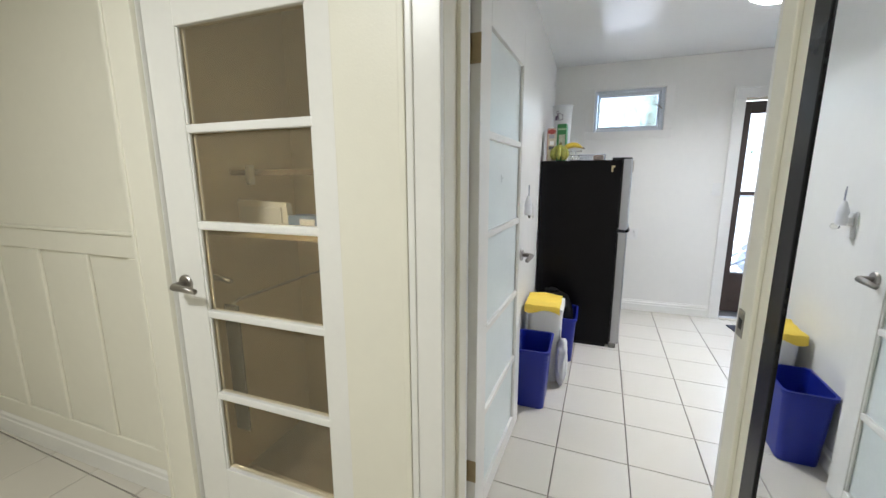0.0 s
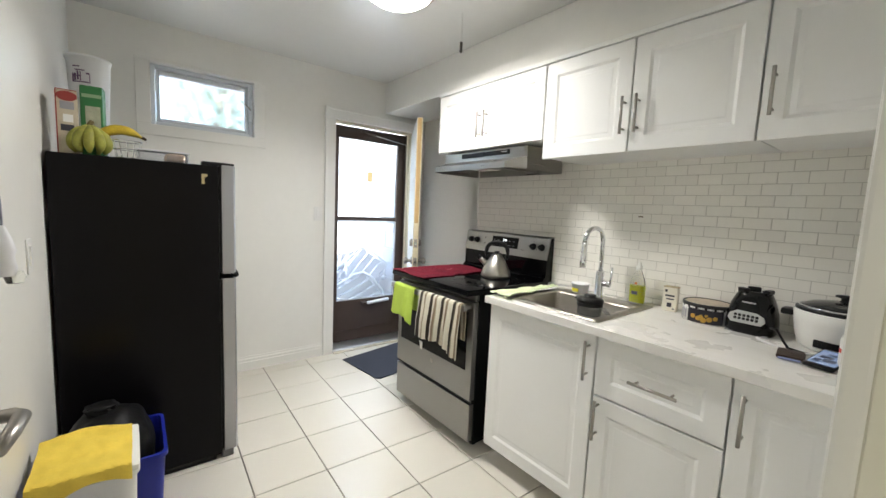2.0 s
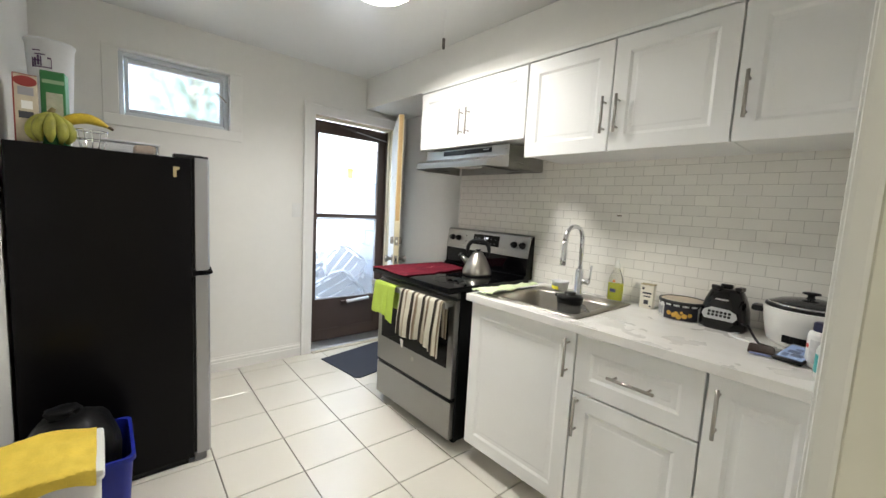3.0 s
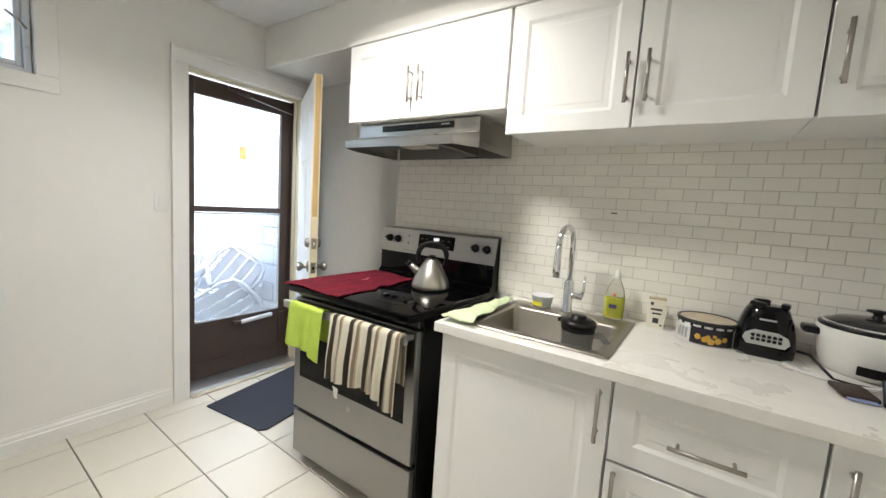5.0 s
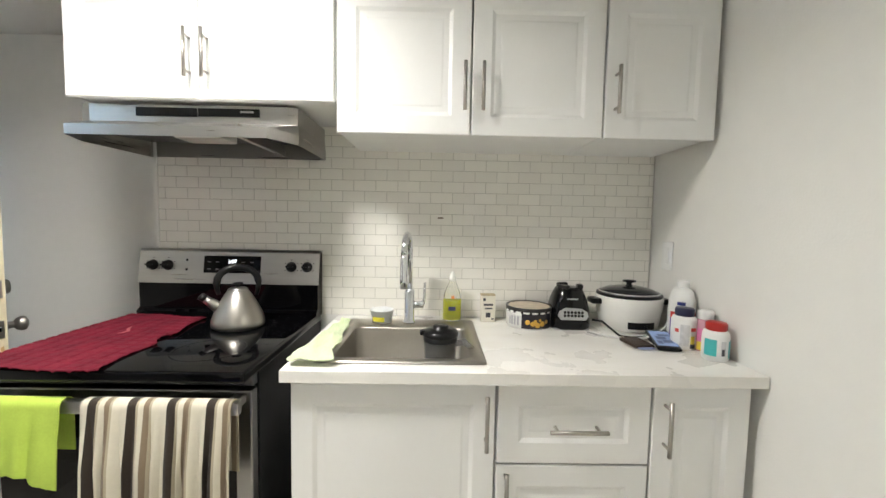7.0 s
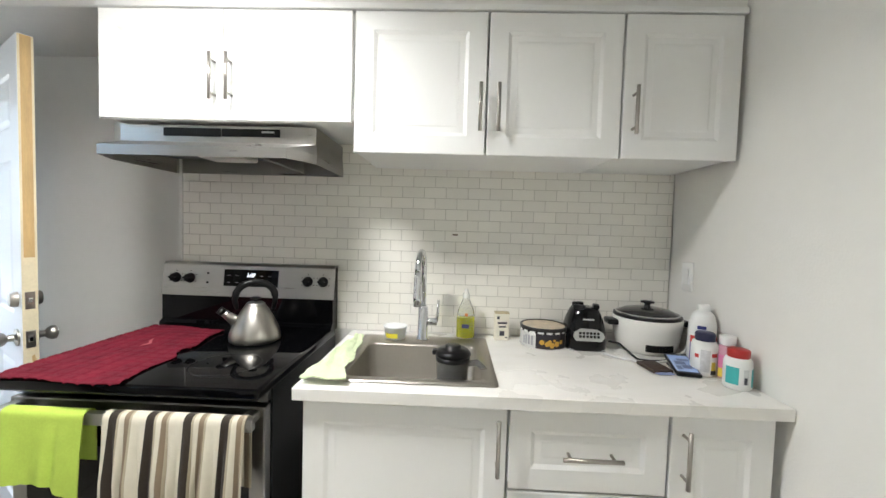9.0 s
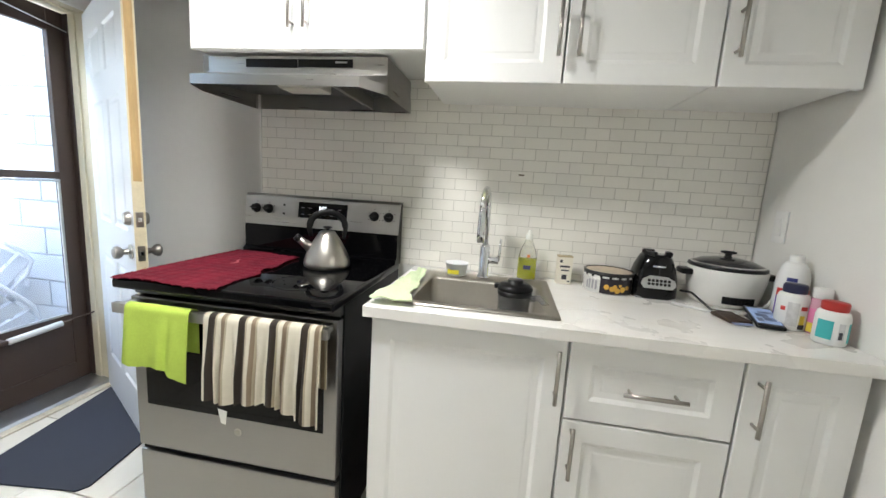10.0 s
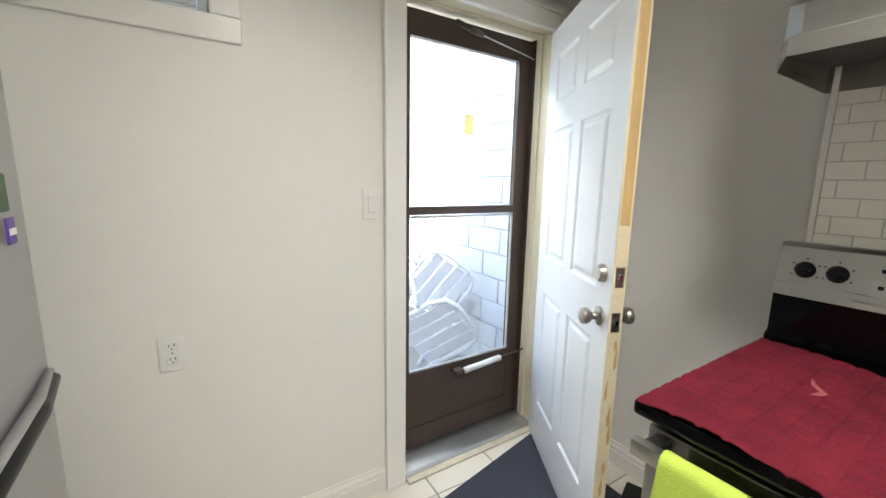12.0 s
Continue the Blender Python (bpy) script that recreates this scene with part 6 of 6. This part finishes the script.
part("plug", boxed((-0.014, -0.03, -0.02), (0.014, -0.005, 0.02), 0.004), WHITEPL, fh)
part("blade", prism([(-0.004, 0.03), (0.004, 0.03), (0.002, 0.14), (-0.006, 0.16)], -0.05, -0.046, "y"), plain("freshener_grey", (0.22, 0.24, 0.30), 0.4), fh, "grey fin")
nl = tagged(part("wall_nick", boxed((XT - 0.0104, 2.098, 1.336), (XT - 0.0090, 2.122, 1.342)), plain("nick_brown", (0.16, 0.11, 0.07), 0.7)), "small brown chip in the tiled wall", "chip")

# ---- outside ----
GROUND = mat("concrete_paving", (0.42, 0.41, 0.38), 0.85, vary=0.15, scale=3, bump=0.5, bump_scale=80)
tagged(part("ground", prism([(-600, 4.572), (600, 4.572), (600, 900), (-600, 900)], -0.25, -0.14, "z"), GROUND), "pale concrete yard behind the house", "ground", kind="structure")
BLOCK = mat("white_painted_block", (0.62, 0.64, 0.66), 0.75, vary=0.05, scale=5, bump=0.6, bump_scale=60)
bw = tagged(part("wall_yard", boxed((2.415, 4.572, -0.14), (2.58, 9.2, 3.05)), mat("block_mortar", (0.52, 0.53, 0.54), 0.9, vary=0.08, bump=0.4)), "white painted concrete block wall along the yard", "wall", kind="structure")
block_mesh = boxed((0, 0.005, 0.005), (0.012, 0.385, 0.185), 0.004)
me_block = bpy.data.meshes.new("block")
block_mesh.to_mesh(me_block)
block_mesh.free()
me_block.materials.append(BLOCK)
for j in range(16):
    for i in range(12):
        b = new("block", me_block)
        b.parent = bw
        b.location = (2.404, 4.58 + 0.39 * i, -0.14 + 0.19 * j)
        if j % 2:
            b.location.y += 0.195
eave = tagged(part("eave", boxed((-2.0, 4.572, 2.66), (3.2, 5.02, 2.78), 0.01), mat("eave_paint", (0.70, 0.70, 0.70), 0.6, vary=0.05)), "white painted roof eave over the back door", "eave", kind="structure")
tagged(part("house_upper_wall", boxed((-6, 4.572, ZC + 0.12), (2.41, 4.66, 2.66)), WALL), "white house wall above the door", "wall", kind="structure")

PLCH = mat("white_garden_plastic", (0.66, 0.67, 0.70), 0.4, vary=0.04, scale=6)


def garden_chair(label):
    root = thing("garden_chair", (0, 0, 0), label=label, category="chair", group="garden chairs")
    sb = bmesh.new()
    for k in range(4):
        box(sb, (-0.20, -0.20 + k * 0.101, 0.405), (0.20, -0.112 + k * 0.101, 0.42), 0.005)
    box(sb, (-0.225, -0.215, 0.395), (-0.195, 0.215, 0.425), 0.006)
    box(sb, (0.195, -0.215, 0.395), (0.225, 0.215, 0.425), 0.006)
    part("seat", sb, PLCH, root)
    back = bmesh.new()
    lean_m = pose(0, 0.20, 0.42, -14)
    for k in range(4):
        box(back, (-0.180 + k * 0.092, -0.006, 0.0), (-0.102 + k * 0.092, 0.008, 0.40), 0.004, m=lean_m)
    part("backrest", back, PLCH, root)
    fr_ = tube([lean_m @ Vector(p) for p in ((-0.21, 0, -0.02), (-0.215, 0, 0.30), (-0.18, 0, 0.40), (-0.10, 0, 0.435), (0.10, 0, 0.435), (0.18, 0, 0.40), (0.215, 0, 0.30), (0.21, 0, -0.02))], 0.022, 8, flat=0.6)
    part("back_frame", fr_, PLCH, root, smooth=True)
    for s in (-1, 1):
        part("armrest", tube([(s * 0.245, 0.27, 0.64), (s * 0.265, 0.05, 0.645), (s * 0.265, -0.17, 0.64), (s * 0.25, -0.235, 0.60), (s * 0.24, -0.24, 0.42)], 0.026, 8, flat=0.5), PLCH, root, smooth=True)
        for y, yo in ((-0.20, -0.26), (0.20, 0.28)):
            part("leg", tube([(s * 0.215, y, 0.42), (s * 0.25, yo, 0.0)], [0.028, 0.020], 8, flat=0.7), PLCH, root, smooth=True)
    return root


gc = garden_chair("white plastic garden chair tipped over in the yard")
gc.matrix_world = pose(1.88, 5.86, 0.06, 0, -36, 150)
copy_thing(gc, pose(1.50, 5.55, 0.02, -16, -50, 168))
copy_thing(gc, pose(1.72, 5.40, 0.0, 62, -12, 140))
copy_thing(gc, pose(2.02, 6.4, -0.14, 0, 0, 200))

BARK = mat("tree_bark", (0.16, 0.13, 0.10), 0.9, vary=0.3, scale=8, bump=0.8, bump_scale=30)
LEAF = mat("tree_leaf", (0.26, 0.33, 0.24), 0.55, vary=0.3, scale=3)


def tree(loc, height, spread, leaves, seed, label):
    rnd = random.Random(seed)
    root = thing("tree", loc, label=label, category="tree", group="yard trees")
    trunk = tube([(0, 0, 0), (0.03, 0.02, height * 0.25), (-0.04, 0.05, height * 0.5), (0.05, 0.0, height * 0.78)], [0.15, 0.12, 0.09, 0.05], 10)
    tips = []
    for k in range(11):
        a, z = rnd.uniform(0, 6.28), height * rnd.uniform(0.30, 0.72)
        e = Vector((spread * rnd.uniform(0.5, 1.0) * math.cos(a), spread * rnd.uniform(0.5, 1.0) * math.sin(a), z + height * rnd.uniform(0.05, 0.28)))
        tube([(0, 0, z), e * 0.5 + Vector((0, 0, z * 0.5 + 0.1)), e], [0.05, 0.03, 0.012], 6, trunk)
        tips += [e, (e + Vector((0, 0, z))) * 0.6 + Vector((0, 0, 0.3)), e * 0.8 + Vector((0, 0, height * 0.12))]
    part("trunk", trunk, BARK, root, smooth=True)
    vs, fs = [], []
    for i in range(leaves):
        t = rnd.choice(tips)
        p = t + Vector([rnd.gauss(0, spread * 0.22) for _ in range(3)])
        d = Vector([rnd.gauss(0, 1) for _ in range(3)]).normalized()
        s = d.orthogonal().normalized() * rnd.uniform(0.03, 0.055)
        u = d * rnd.uniform(0.06, 0.12)
        b = len(vs)
        vs += [p, p + u * 0.5 + s, p + u, p + u * 0.5 - s]
        fs.append((b, b + 1, b + 2, b + 3))
    me = bpy.data.meshes.new("crown")
    me.from_pydata([tuple(v) for v in vs], [], fs)
    me.materials.append(LEAF)
    c = new("crown", me)
    c.parent = root


tree((-0.6, 10.5, -0.14), 6.5, 2.1, 1500, 3, "leafy green garden tree behind the yard")
tree((1.0, 8.6, -0.14), 4.6, 1.2, 1800, 5, "small leafy tree beside the block wall")
tree((-3.4, 9.5, -0.14), 6.0, 2.0, 1600, 8, "broad leafy garden tree beyond the window")
tree((1.9, 12.5, -0.14), 7.0, 2.3, 2600, 11, "tall leafy tree at the end of the yard")

# ---- pieces of floor and tiled wall ----
P, G = 0.3361, 0.0050
TILE_TURN = Matrix.Rotation(radians(-1.8), 4, "Z")      # the courses run a little out of square
tile_mesh = boxed((G / 2, G / 2, -0.010), (P - G / 2, P - G / 2, 0.0), 0.0018)
me_tile = bpy.data.meshes.new("tile")
tile_mesh.to_mesh(me_tile)
tile_mesh.free()
me_tile.materials.append(TILE)
floor = bpy.data.objects["floor"]
for i in range(-13, 6):
    for j in range(-14, 5):
        x, y, _ = Vector((0.594, 2.924, 0)) + TILE_TURN @ Vector((P * i, P * j, 0))
        if y + P > 4.68 or x < -3.55 or x > 2.2 or (x > 0.4 and y + P < 1.0) or (x + P < -0.6 and y > 1.042):
            continue
        t = new("tile", me_tile)
        t.parent = floor
        t.matrix_world = Matrix.Translation((x, y, 0.0)) @ TILE_TURN
        if y + P > 4.45:
            t.scale = (1, 0.48, 1)

SUBWAY = mat("white_glazed_tile", (0.86, 0.84, 0.775), 0.16, vary=0.02, scale=8, random=0.03)
BW_, BH_ = 0.0960, 0.0472
grout_wall = tagged(part("wall_tiling", boxed((XT - 0.006, YK + 0.004, 0.902), (XT - 0.0005, 3.338, 1.722)), mat("tile_grout", (0.59, 0.57, 0.515), 0.85, vary=0.1, scale=20)), "white glazed brick tiles above the worktop", "tiling", kind="structure")
J = 0.0013
brick_bm = boxed((-0.0018, J, J), (0.0, BW_ - J, BH_ - J), 0.0007)
me_brick = bpy.data.meshes.new("brick_tile")
brick_bm.to_mesh(me_brick)
brick_bm.free()
me_brick.materials.append(SUBWAY)
rest = bmesh.new()
for j in range(18):
    z = 0.883 + BH_ * j
    z0, z1 = max(z, 0.901), min(z + BH_, 1.722)
    for i in range(-1, 24):
        y = 1.147 + BW_ * i + (BW_ / 2 if j % 2 else 0)
        y0, y1 = max(y, YK + 0.006), min(y + BW_, 3.336)
        if y1 - y0 < 0.012:
            continue
        if y0 == y and y1 == y + BW_ and z0 == z and z1 == z + BH_ and y < 2.62:
            b = new("brick_tile", me_brick)
            b.parent = grout_wall
            b.location = (XT - 0.0055, y, z)
        else:
            box(rest, (XT - 0.0073, y0 + J, z0 + J), (XT - 0.0055, y1 - J, z1 - J), 0.0007)
tagged(part("brick_tiles", rest, SUBWAY, grout_wall), kind="stuff")
tagged(part("tile_edge_trim", boxed((XT - 0.012, 3.336, 0.0), (XB - 0.002, 3.350, 2.172), 0.002), TRIM), "white edge strip at the end of the tiled wall", "trim", kind="structure")
